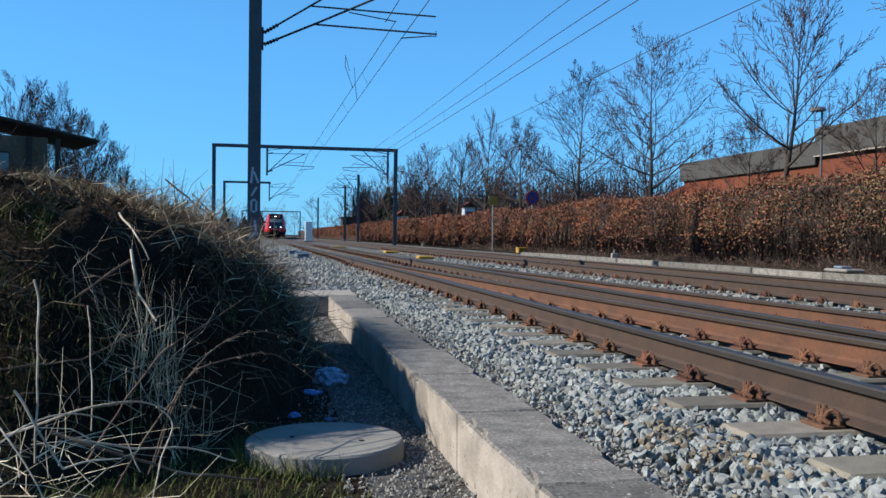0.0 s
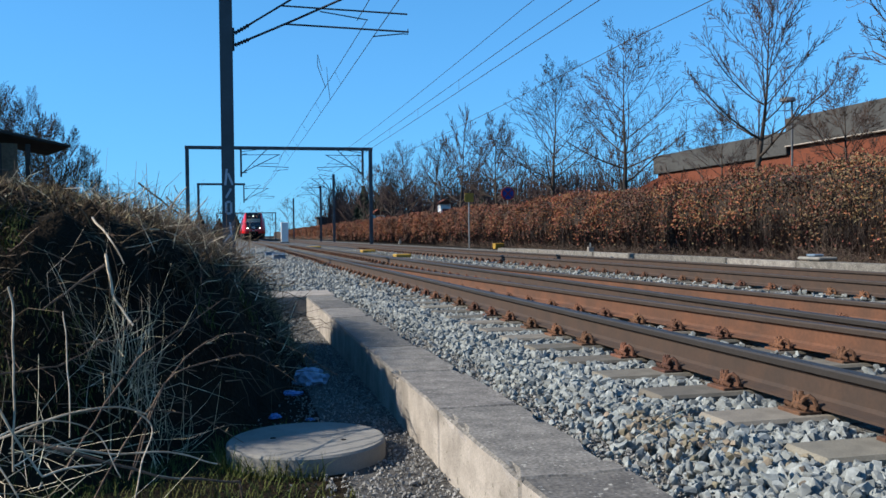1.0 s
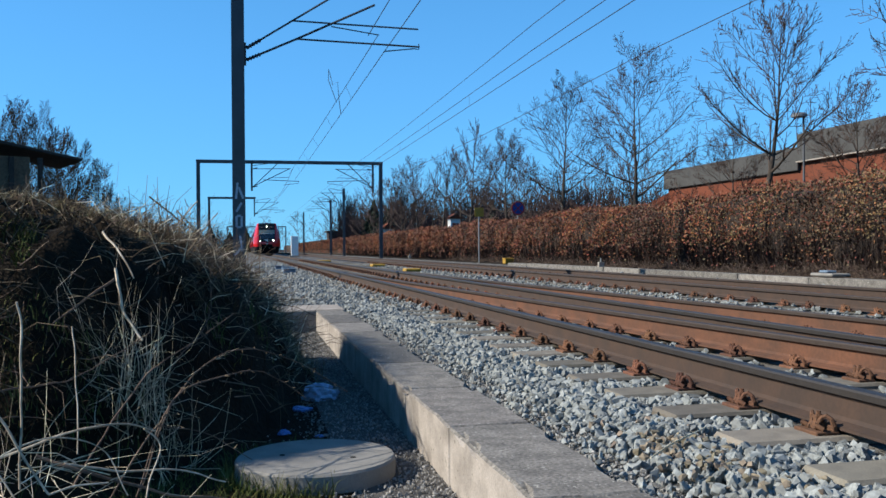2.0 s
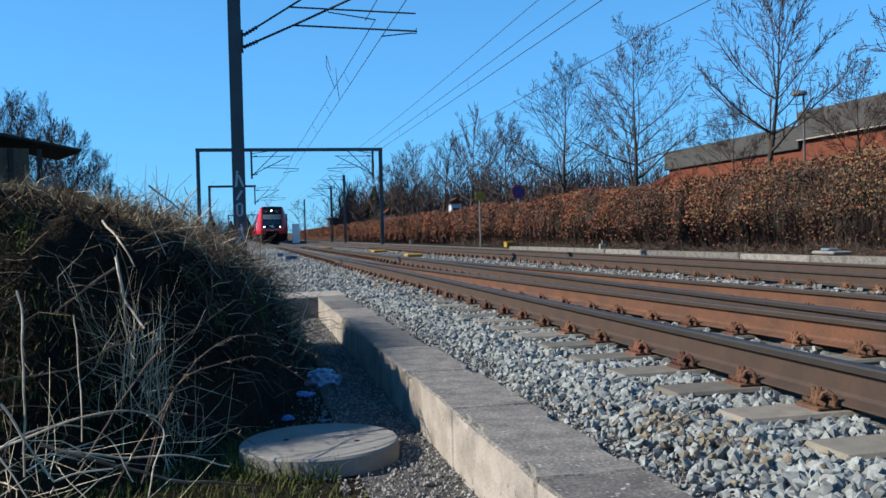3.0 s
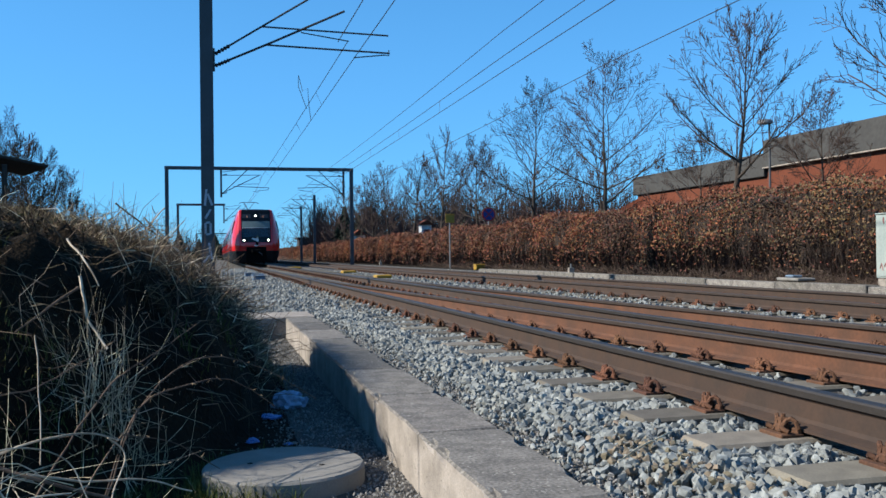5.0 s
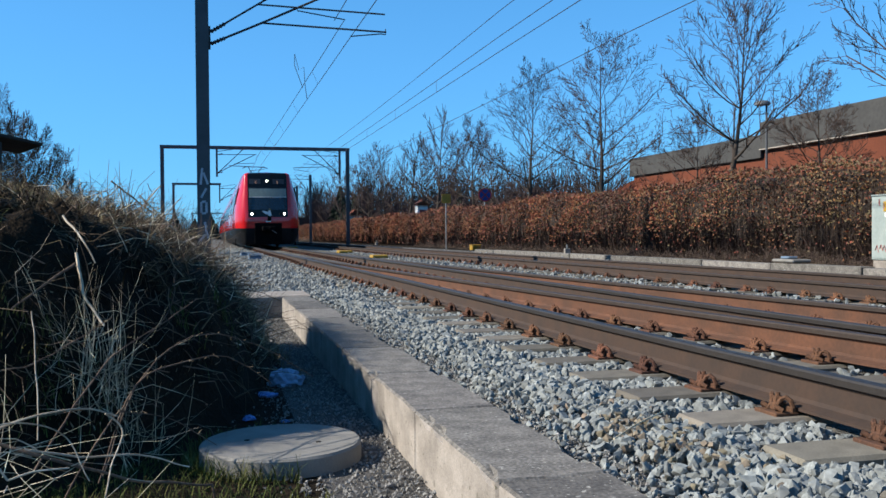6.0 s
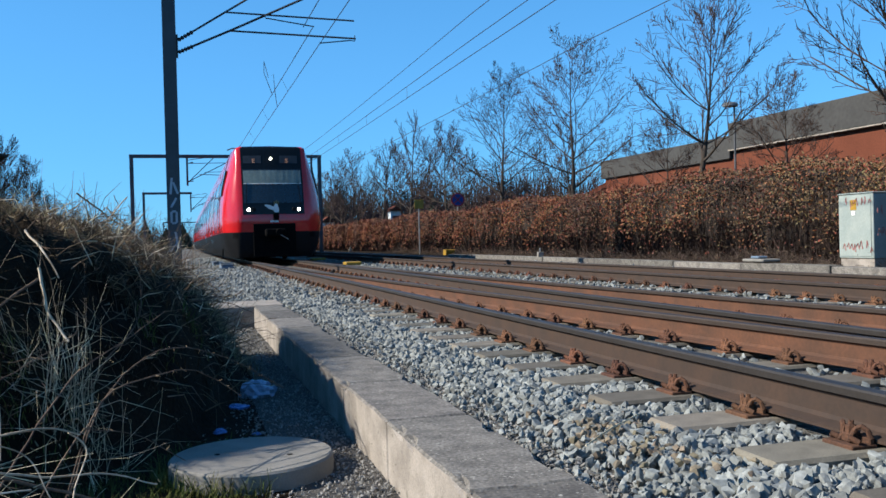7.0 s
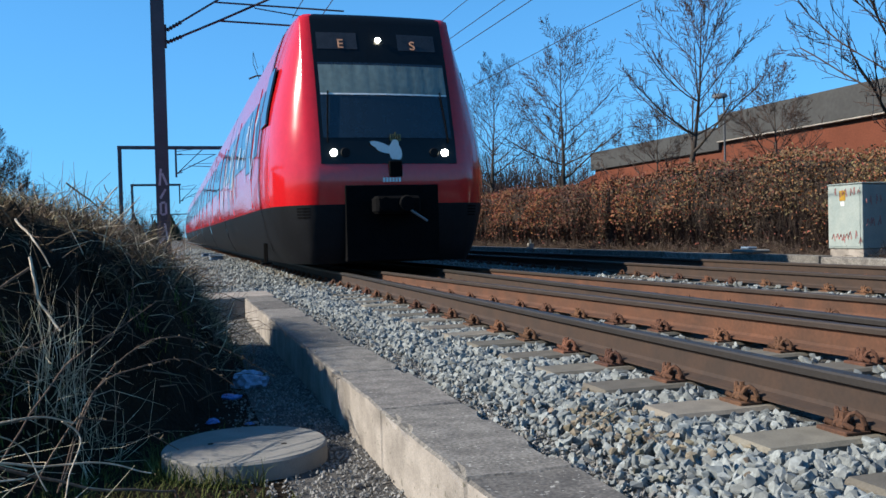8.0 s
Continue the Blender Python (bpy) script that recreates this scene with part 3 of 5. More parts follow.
def skin_patch(us, zs, off=0.0, thick=0.0):
    bm = bmesh.new()
    g = [[bm.verts.new(skin(u, z, off)) for u in us] for z in zs]
    for i in range(len(zs) - 1):
        for j in range(len(us) - 1):
            bm.faces.new((g[i][j], g[i][j + 1], g[i + 1][j + 1], g[i + 1][j]))
    bmesh.ops.recalc_face_normals(bm, faces=bm.faces)
    if thick:
        bmesh.ops.solidify(bm, geom=list(bm.faces), thickness=thick)
    return bm


def side_shell(y0, y1, zs, off=0.0):
    """The body's shell between two places along the train, open at the ends."""
    bm = bmesh.new()
    prof = [(body_w(z) + off, z) for z in zs]
    ring = [(w, z) for w, z in prof] + [(-w, z) for w, z in reversed(prof)]
    a = [bm.verts.new((x, y0, z)) for x, z in ring]
    b = [bm.verts.new((x, y1, z)) for x, z in ring]
    n = len(prof)
    for k in range(len(ring) - 1):
        if k == n - 1 and zs[-1] < 4.1:
            continue
        bm.faces.new((a[k], a[k + 1], b[k + 1], b[k]))
    bmesh.ops.recalc_face_normals(bm, faces=bm.faces)
    return bm


def side_plate(side, y0, y1, z0, z1, off, bow=5):
    """A plate that follows the body's side."""
    bm = bmesh.new()
    zs = np.linspace(z0, z1, bow)
    for y_in, o in ((0, off), (0, off - 0.03)):
        for z in zs:
            bm.verts.new((side * (body_w(z) + o), y0, z))
            bm.verts.new((side * (body_w(z) + o), y1, z))
    bm.verts.ensure_lookup_table()
    v = bm.verts
    n = bow * 2
    for i in range(bow - 1):
        bm.faces.new((v[2 * i], v[2 * i + 1], v[2 * i + 3], v[2 * i + 2]))
        bm.faces.new((v[n + 2 * i], v[n + 2 * i + 1], v[n + 2 * i + 3], v[n + 2 * i + 2]))
        bm.faces.new((v[2 * i], v[2 * i + 2], v[n + 2 * i + 2], v[n + 2 * i]))
        bm.faces.new((v[2 * i + 1], v[2 * i + 3], v[n + 2 * i + 3], v[n + 2 * i + 1]))
    bm.faces.new((v[0], v[1], v[n + 1], v[n]))
    bm.faces.new((v[n - 2], v[n - 1], v[2 * n - 1], v[2 * n - 2]))
    bmesh.ops.recalc_face_normals(bm, faces=bm.faces)
    return bm


def wheel(parent, x, y, r):
    bm = bmesh.new()
    disc(bm, Matrix.Translation((x - 0.07, y, r)) @ Matrix.Rotation(math.pi / 2, 4, "Y"), r, 0.14, 24, 0.01)
    part("wheel", bm, M_UNDER, parent)


def build_train():
    t = empty("train", None, "red suburban electric train with black front and lit headlights", "train")
    us = list(np.linspace(-1, 1, 37))
    red_z = list(np.linspace(1.02, 3.9, 18)) + [3.95, 4.0, 4.04, 4.07, 4.10, 4.12]
    hi = [1.02, 1.25, 1.6, 2.0, 2.3, 2.6, 2.9, 3.2, 3.4, 3.6, 3.75, 3.9, 3.95, 4.0, 4.04, 4.07, 4.10, 4.12]
    low = [0.13, 0.30, 0.42, 0.55, 0.75, 0.95, 1.02]
    nose = part("nose", skin_patch(us, red_z), M_RED, t, "glossy red rounded train nose", True)
    # black front with the cab window, up over the roof edge
    blk_u = list(np.linspace(-0.44, 0.44, 15))
    front = part("front_panel", skin_patch(blk_u, list(np.linspace(1.62, 3.9, 16)) + [3.95, 4.0, 4.04, 4.07, 4.10], 0.012), M_BLACK, t, "gloss black front panel", True)
    part("cab_window", skin_patch(list(np.linspace(-0.418, 0.418, 11)), list(np.linspace(2.02, 3.22, 9)), 0.020), M_CABGLASS, front, "dark windscreen", True)
    bm = bmesh.new()
    cols = np.linspace(-0.415, 0.415, 41)
    g = [[bm.verts.new(skin(u, z, 0.027 + 0.004 * math.sin(i * 2.1) * math.sin(i * 0.7))) for i, u in enumerate(cols)] for z in (2.72, 2.85, 3.0, 3.18)]
    for a, b in zip(g, g[1:]):
        for j in range(len(cols) - 1):
            bm.faces.new((a[j], a[j + 1], b[j + 1], b[j]))
    part("sunblind", bm, M_CURTAIN, front, "pale drawn sunblind behind the windscreen", True)
    part("blind_edge", skin_patch(list(np.linspace(-0.415, 0.415, 9)), [2.695, 2.72], 0.034), M_WHITE, front)
    for u in (-0.40, 0.40):
        bm = bmesh.new()
        tube(bm, [skin(u * 0.98, 1.95, 0.05), skin(u * 0.96, 2.3, 0.05), skin(u * 0.92, 2.75, 0.05)], 0.012, n=5)
        part("wiper", bm, M_UNDER, front)
    # lamps
    for u in (-0.36, 0.36):
        bm = bmesh.new()
        p = skin(u, 1.79, 0.02)
        disc(bm, Matrix.Translation(p) @ Matrix.Rotation(math.pi / 2, 4, "X"), 0.055, 0.03, 20, 0.01)
        lamp = part("headlight", bm, M_LAMP, t, "lit round headlight")
        bm = bmesh.new()
        q = skin(u * 0.80 if u > 0 else u * 0.80, 1.79, 0.016)
        disc(bm, Matrix.Translation(q) @ Matrix.Rotation(math.pi / 2, 4, "X"), 0.075, 0.02, 20, 0.01)
        part("tail_light", bm, M_SKIRT, t, "unlit dark tail light")
    bm = bmesh.new()
    disc(bm, Matrix.Translation(skin(-0.01, 3.60, 0.03)) @ Matrix.Rotation(math.pi / 2 - 0.35, 4, "X"), 0.044, 0.03, 20, 0.01)
    part("top_headlight", bm, M_LAMP, t, "lit round headlight above the windscreen")
    for u0, u1 in ((-0.41, -0.15), (0.12, 0.38)):
        part("display_box", skin_patch(list(np.linspace(u0, u1, 5)), [3.44, 3.58, 3.72], 0.022), M_DISPLAY, front, "dark unlit display box", True)
    part("emblem_bracket", boxed(-0.04, -0.035, 1.42, 0.16, 0.06, 1.66, bevel=0.01), M_UNDER, front, "black bracket under the emblem")
    # destination display: a letter E and a letter S of amber dots
    for text, u in (("E", -0.26), ("S", 0.22)):
        cu = bpy.data.curves.new("display_letter", "FONT")
        cu.body, cu.size, cu.extrude, cu.align_x = text, 0.22, 0.003, "CENTER"
        tmp = bpy.data.objects.new("display_letter", cu)
        scene.collection.objects.link(tmp)
        me = bpy.data.meshes.new_from_object(tmp.evaluated_get(bpy.context.evaluated_depsgraph_get()))
        bpy.data.objects.remove(tmp)
        me.materials.clear()
        me.materials.append(M_AMBER)
        ob = new("display_letter", me)
        ob.parent = front
        p = skin(u, 3.46, 0.035)
        ob.matrix_basis = Matrix.Translation(p) @ Matrix.Rotation(math.pi / 2 - 0.36, 4, "X")
        tagged(ob, "dim amber display letter")
    # white winged emblem with a small crown: plain shapes
    bm = bmesh.new()
    for cx, cz, rx, rz, tilt in ((0.07, 1.80, 0.10, 0.15, 0.25), (-0.13, 1.88, 0.20, 0.055, -0.35), (-0.07, 1.83, 0.16, 0.05, -0.2), (0.075, 1.93, 0.06, 0.06, 0)):
        c = [bm.verts.new((cx + rx * math.cos(a) * math.cos(tilt) - rz * math.sin(a) * math.sin(tilt), nose_set(cz) - 0.034, cz + rx * math.cos(a) * math.sin(tilt) + rz * math.sin(a) * math.cos(tilt))) for a in np.linspace(0, 2 * math.pi, 17)[:-1]]
        bm.faces.new(c)
    part("emblem", bm, M_WHITE, front, "white winged emblem")
    bm = bmesh.new()
    for k in range(5):
        box(bm, 0.0 + k * 0.037, nose_set(2.0) - 0.045, 2.0, 0.022 + k * 0.037, nose_set(2.0) - 0.035, 2.075 + 0.03 * (k == 2))
    box(bm, 0.0, nose_set(2.0) - 0.046, 1.97, 0.17, nose_set(2.0) - 0.036, 2.0)
    part("emblem_crown", bm, M_GOLD, front, "small dull gold crown emblem")
    # red beam, number bars, coupler
    bm = bmesh.new()
    for k in range(6):
        box(bm, -0.14 + k * 0.048, -0.012, 1.345, -0.105 + k * 0.048, -0.004, 1.41)
    part("number_bar", bm, M_WHITE, t, "white number as plain bars")
    # solid black block instead of a hollow; the recess's shade is its colour
    part("coupler_recess", boxed(-0.72, -0.012, 0.16, 0.72, 0.3, 1.30, bevel=0.01), M_UNDER, t, "block coloured black for the shaded coupler recess")
    bm = bmesh.new()
    box(bm, -0.34, -0.40, 0.86, 0.34, -0.05, 1.12, bevel=0.04)
    tube(bm, [(-0.2, -0.42, 1.0), (-0.2, -0.38, 1.0)], 0.10, n=14)
    tube(bm, [(0.12, -0.46, 1.0), (0.12, -0.38, 1.0)], 0.11, 0.13, n=14)
    coupler = part("coupler", bm, M_UNDER, t, "dark steel automatic coupler")
    part("coupler_arm", tubed([(0.12, -0.44, 0.93), (0.42, -0.42, 0.74)], 0.018, n=6), M_GALV, coupler)
    # skirt under the nose with a grille
    part("skirt", skin_patch(us, low, 0.0), M_SKIRT, t, "dark grey front skirt", True)
    for s in (-1, 1):
        for k in range(4):
            part("grille_slat", skin_patch([s * 0.52, s * 0.58, s * 0.64], [0.82 + k * 0.045, 0.845 + k * 0.045], 0.012), M_UNDER, t)
    part("underframe", boxed(-1.25, 0.7, 0.15, 1.25, 84, 0.55), M_UNDER, t, "black underframe")
    # cars
    cuts = [1.9, 12.4, 22.6, 32.8, 43.0, 53.2, 63.4, 73.6, 84.0]
    for i, (a, b) in enumerate(zip(cuts, cuts[1:])):
        car = part("car_body", side_shell(a + (0.12 if i else 0), b - 0.12, hi), M_RED, t, "red car body" if i == 0 else "", True)
        part("car_skirt", side_shell(a + (0.12 if i else 0), b - 0.12, low), M_SKIRT, car, "dark grey lower side", True)
        part("gangway", side_shell(b - 0.13, b + 0.13, [0.9, 1.25, 2, 2.6, 3.2, 3.6, 3.85, 3.95], -0.10), M_UNDER, car, "black gangway bellows")
        doors = [3.4, 8.4] if i == 0 else [a + 2.3, a + 7.2]
        for s in (-1, 1):
            for d in doors:
                part("door", side_plate(s, d, d + 1.3, 1.08, 3.25, 0.012), M_RED, car)
                part("door_window", side_plate(s, d + 0.12, d + 1.18, 1.75, 3.0, 0.020), M_GLASS, car)
            edges = [a + 0.4] + [v for d in doors for v in (d - 0.15, d + 1.45)] + [b - 0.4]
            for w0, w1 in zip(edges[0::2], edges[1::2]):
                if w1 - w0 < 0.5:
                    continue
                k = max(1, round((w1 - w0) / 1.75))
                st = (w1 - w0) / k
                for q in range(k):
                    part("window", side_plate(s, w0 + q * st + 0.05, w0 + (q + 1) * st - 0.05, 1.95, 3.05, 0.010), M_GLASS, car)
        for y in (a + (1.8 if i == 0 else 0.2), b - 0.5):
            for x in (-0.75, 0.75):
                wheel(t, x, y + 0.3, 0.43)
    # spray paint along the near side of the first two cars
    g = random.Random(9)
    for i in range(34):
        y, z = 2.5 + 0.33 * i + g.uniform(-0.2, 0.2), g.uniform(1.35, 2.5)
        h, lean, w = g.uniform(0.35, 1.0), g.uniform(-0.5, 0.5), g.uniform(0.05, 0.20)
        bm = bmesh.new()
        ring = []
        for f in np.linspace(0, 1, 6):
            zz = z + h * f
            yy = y + lean * f + 0.12 * math.sin(f * 5 + i)
            ring.append((bm.verts.new((-body_w(zz) - 0.026, yy, zz)), bm.verts.new((-body_w(zz) - 0.026, yy + w * (0.6 + 0.4 * math.sin(f * 3)), zz))))
        for a_, b_ in zip(ring, ring[1:]):
            bm.faces.new((a_[0], a_[1], b_[1], b_[0]))
        part("graffiti_stroke", bm, (M_BLUEGREY, M_PALEGREY, M_BLUEGREY)[i % 3], t, "pale blue and white spray paint on the red side")
    # dark joint between the nose and the first car
    part("joint_seam", side_shell(1.86, 1.93, [0.32] + hi[:-1], 0.010), M_UNDER, t, "thin dark joint behind the nose")
    # roof gear: pantograph on the second car
    bm = bmesh.new()
    tube(bm, [(-0.5, 14.0, 4.25), (0, 15.2, 4.75), (-0.45, 14.2, 5.36)], 0.03, n=5)
    tube(bm, [(0.5, 14.0, 4.25), (0, 15.2, 4.75), (0.45, 14.2, 5.36)], 0.03, n=5)
    tube(bm, [(-0.85, 14.2, 5.30), (-0.6, 14.2, 5.4), (0.6, 14.2, 5.4), (0.85, 14.2, 5.30)], 0.028, n=5)
    box(bm, -0.6, 13.6, 4.15, 0.6, 15.4, 4.26)
    part("pantograph", bm, M_DARKSTEEL, t, "dark raised pantograph")
    # small side fittings: mirror camera, side cab window, step and guard iron
    part("cab_side_window", side_plate(-1, 1.25, 2.1, 2.35, 3.25, 0.014), M_GLASS, t, "narrow dark cab side window")
    part("cab_side_window", side_plate(1, 1.25, 2.1, 2.35, 3.25, 0.014), M_GLASS, t, "narrow dark cab side window")
    for s in (-1, 1):
        bm = bmesh.new()
        tube(bm, [(s * 1.66, 2.4, 0.45), (s * 1.66, 2.4, 0.10)], 0.02, n=5)
        tube(bm, [(s * 1.66, 2.7, 0.45), (s * 1.66, 2.7, 0.10)], 0.02, n=5)
        box(bm, s * 1.66 - 0.08, 2.36, 0.09, s * 1.66 + 0.08, 2.74, 0.12)
        part("step", bm, M_UNDER, t, "black boarding step")
    return t


train = build_train()


# ---- overhead line ----
def h_beam(bm, x, y, z0, z1, w=0.28, d=0.28, th=0.02):
    """One rolled H section, extruded upwards."""
    h, k, e = w / 2, d / 2, th / 2
    outline = [(-h, -k), (h, -k), (h, -k + th), (e, -k + th), (e, k - th), (h, k - th), (h, k), (-h, k), (-h, k - th), (-e, k - th), (-e, -k + th), (-h, -k + th)]
    low = [bm.verts.new((x + px, y + py, z0)) for px, py in outline]
    top = [bm.verts.new((x + px, y + py, z1)) for px, py in outline]
    n = len(outline)
    for i in range(n):
        bm.faces.new((low[i], low[(i + 1) % n], top[(i + 1) % n], top[i]))
    bm.faces.new(low[::-1])
    bm.faces.new(top)


def cantilever(parent, x, y, side, z=5.5, reach=3.3):
    """Bracket from a post at x towards side, z at its lower hinge: two raking struts, level arms, a steady arm and insulators."""
    k = side * reach / 3.3

    def bar(name, pts, r):
        part(name, tubed([(x + k * px, y, z + pz) for px, pz in pts], r, n=6), M_DARKSTEEL, parent)

    bar("strut", [(0.05, 0.15), (1.9, 1.95)], 0.032)
    bar("strut", [(0.05, 0.20), (2.75, 1.55)], 0.030)
    bar("strut", [(0.05, 1.75), (1.75, 2.0)], 0.022)
    bar("registration_arm", [(0.05, 1.52), (2.85, 1.56)], 0.024)
    bar("registration_arm", [(0.85, 0.72), (3.45, 0.62)], 0.026)
    bar("steady_arm", [(3.40, 0.62), (3.40, 0.48), (2.3, 0.34)], 0.018)
    bar("steady_arm", [(1.2, 0.86), (2.7, 0.92)], 0.018)
    for zz in (0.18, 1.52):
        part("insulator", ribbed([(x + k * 0.1, y, z + zz), (x + k * 0.42, y, z + zz + 0.08)], 0.05), M_DARKSTEEL, parent)


def ribbed(pts, r):
    """An insulator: a bar with swelling ribs."""
    bm = bmesh.new()
    a, b = Vector(pts[0]), Vector(pts[1])
    d = (b - a).normalized()
    u = d.orthogonal().normalized()
    w = d.cross(u)
    rings = []
    for i in range(11):
        c = a + (b - a) * i / 10
        rr = r * (1.0 if i % 2 else 0.5)
        rings.append([bm.verts.new(c + (u * math.cos(k * math.pi / 4) + w * math.sin(k * math.pi / 4)) * rr) for k in range(8)])
    for s_, t_ in zip(rings, rings[1:]):
        for k in range(8):
            bm.faces.new((s_[k], s_[(k + 1) % 8], t_[(k + 1) % 8], t_[k]))
    bm.faces.new(rings[0][::-1])
    bm.faces.new(rings[-1])
    return bm


MAST_Y = 23.4
mast = empty("catenary_mast", Matrix.Translation((-0.17, MAST_Y, -0.35)), "grey steel overhead line mast with faded pale graffiti", "mast")
bm = bmesh.new()
h_beam(bm, 0, 0, 0, 9.5, 0.31, 0.28, 0.03)
part("post", bm, M_MAST, mast)
part("base", boxed(-0.4, -0.4, -0.3, 0.4, 0.4, 0.08, bevel=0.02), M_CONC, mast)
for k, (gx, gz, gh, lean) in enumerate(((-0.05, 2.35, 0.40, 0.10), (0.05, 2.30, 0.30, -0.35), (0.0, 1.95, 0.26, 0.5), (-0.06, 1.60, 0.26, 0.0), (0.06, 1.60, 0.26, 0.0), (0.0, 1.74, 0.10, 1.5), (0.0, 1.46, 0.10, 1.5), (0.05, 1.05, 0.40, -0.15), (-0.04, 0.86, 0.22, 0.7), (-0.02, 0.55, 0.22, 0.1))):
    part("paint_stroke", boxed(-0.026, -0.004, -gh / 2, 0.026, 0.0, gh / 2, Matrix.Translation((gx, -0.141, gz)) @ Matrix.Rotation(lean, 4, "Y")), M_PALEGREY, mast, "faded pale grey painted stroke")
part("strut", tubed([(0.26, 0, 5.61), (1.47, 0, 6.17), (3.4, 0, 7.10)], 0.030, n=6), M_DARKSTEEL, mast)
part("strut", tubed([(0.28, 0, 5.92), (1.33, 0, 6.60), (2.6, 0, 7.42)], 0.026, n=6), M_DARKSTEEL, mast)
part("registration_arm", tubed([(1.43, 0, 6.15), (4.55, 0, 6.08)], 0.024, n=6), M_DARKSTEEL, mast)
part("registration_arm", tubed([(1.33, 0, 6.60), (4.52, 0, 6.53)], 0.022, n=6), M_DARKSTEEL, mast)
part("steady_arm", tubed([(4.53, 0, 6.16), (4.53, 0, 6.02), (4.4, 0, 6.03), (3.62, 0, 5.93)], 0.016, n=5), M_DARKSTEEL, mast)
part("steady_arm", tubed([(2.3, 0, 6.58), (2.3, 0, 6.50), (3.5, 0, 6.34)], 0.016, n=5), M_DARKSTEEL, mast)
part("insulator", ribbed([(0.2, 0, 5.58), (0.55, 0, 5.74)], 0.055), M_DARKSTEEL, mast)
part("insulator", ribbed([(0.2, 0, 5.87), (0.55, 0, 6.09)], 0.055), M_DARKSTEEL, mast)
part("bracket", boxed(0.12, -0.06, 5.45, 0.2, 0.06, 6.0), M_DARKSTEEL, mast)
mast.scale = (1.045, 1.0, 1.045)


def portal(y, x0, x1, z, drops, name="overhead_portal"):
    p = empty(name, Matrix.Translation((0, y, -0.3)), "dark steel overhead line portal spanning the tracks", "portal", "overhead portals")
    bm = bmesh.new()
    h_beam(bm, x0, 0, 0, z, 0.26, 0.26, 0.03)
    part("post", bm, M_MAST, p)
    if x1 is not None:
        bm = bmesh.new()
        h_beam(bm, x1, 0, 0, z, 0.26, 0.26, 0.03)
        part("post", bm, M_MAST, p)
    xe = x1 if x1 is not None else drops[-1][0]
    part("beam", boxed(x0 - 0.15, -0.14, z - 0.24, xe + 0.15, 0.14, z, bevel=0.01), M_MAST, p)
    for x, side in drops:
        part("drop_post", boxed(x - 0.07, -0.07, z - 2.25, x + 0.07, 0.07, z - 0.24), M_MAST, p)
        cantilever(p, x, 0, side, z - 2.15, 3.3)
    return p


portal(67.0, -3.35, 10.05, 7.50, [(0.46, 1), (9.45, -1)])
portal(105.0, -4.07, None, 7.0, [(1.0, 1)])
portal(235.0, -4.6, 10.2, 7.0, [(0.5, 1), (9.4, -1)])


def line_mast(x, y, h, side):
    m = empty("catenary_mast", Matrix.Translation((x, y, -0.3)), "slim grey overhead line mast beside the far track", "mast", "far masts")
    bm = bmesh.new()
    h_beam(bm, 0, 0, 0, h, 0.24, 0.24, 0.03)
    part("post", bm, M_MAST, m)
    cantilever(m, 0, 0, side, 4.9, 2.6)


line_mast(9.5, 88, 6.9, -1)
line_mast(9.6, 103, 6.6, -1)
line_mast(9.6, 152, 7.2, -1)


def wire(name, pts, r=0.009):
    ob = link(name, tubed(pts, r, n=4), M_WIRE)
    tagged(ob, "thin dark overhead wire", "wire", "overhead wires")


def span(x0, x1, z, sag, ya, yb, n=9):
    return [(x0 + (x1 - x0) * i / (n - 1), ya + (yb - ya) * i / (n - 1), z - sag * 4 * (i / (n - 1)) * (1 - i / (n - 1))) for i in range(n)]


BAYS = ((-30, MAST_Y), (MAST_Y, 67), (67, 105), (105, 160), (160, 235))
for ya, yb in BAYS:
    near = ya < 60
    wire("contact_wire", span(3.6 if near else 3.3, 3.6 if near else 2.9, 5.8 if near else 5.6, 0.02, ya, yb), 0.012)
    wire("messenger_wire", span(3.45, 3.2, 6.25 if near else 6.6, 0.05 if near else 0.5, ya, yb), 0.012)
    wire("contact_wire", span(7.8, 7.8, 5.66, 0.02, ya, yb), 0.012)
    wire("messenger_wire", span(7.8, 7.8, 6.08, 0.05, ya, yb), 0.012)
    wire("messenger_wire", span(7.8, 7.8, 6.78, 0.12, ya, yb), 0.012)
    wire("feeder_wire", span(11.0, 11.0, 6.05, 0.10, ya, yb), 0.012)
    for k in range(1, 6):
        f = k / 6
        y = ya + (yb - ya) * f
        wire("dropper", [(7.8, y, 5.65), (7.8, y, 6.07)], 0.005)
        wire("dropper", [(3.6 if near else 3.3 - 0.4 * f, y, 5.8 if near else 5.6), (3.45 - 0.25 * f, y, 6.22 if near else 6.6 - 2 * f * (1 - f))], 0.005)
wire("jumper", [(3.42, 34.0, 6.2), (3.1, 33.8, 7.0), (3.1, 33.7, 7.4), (3.25, 33.7, 6.8), (3.45, 33.8, 6.95), (3.5, 33.9, 6.3), (3.6, 34.2, 5.8)], 0.012)


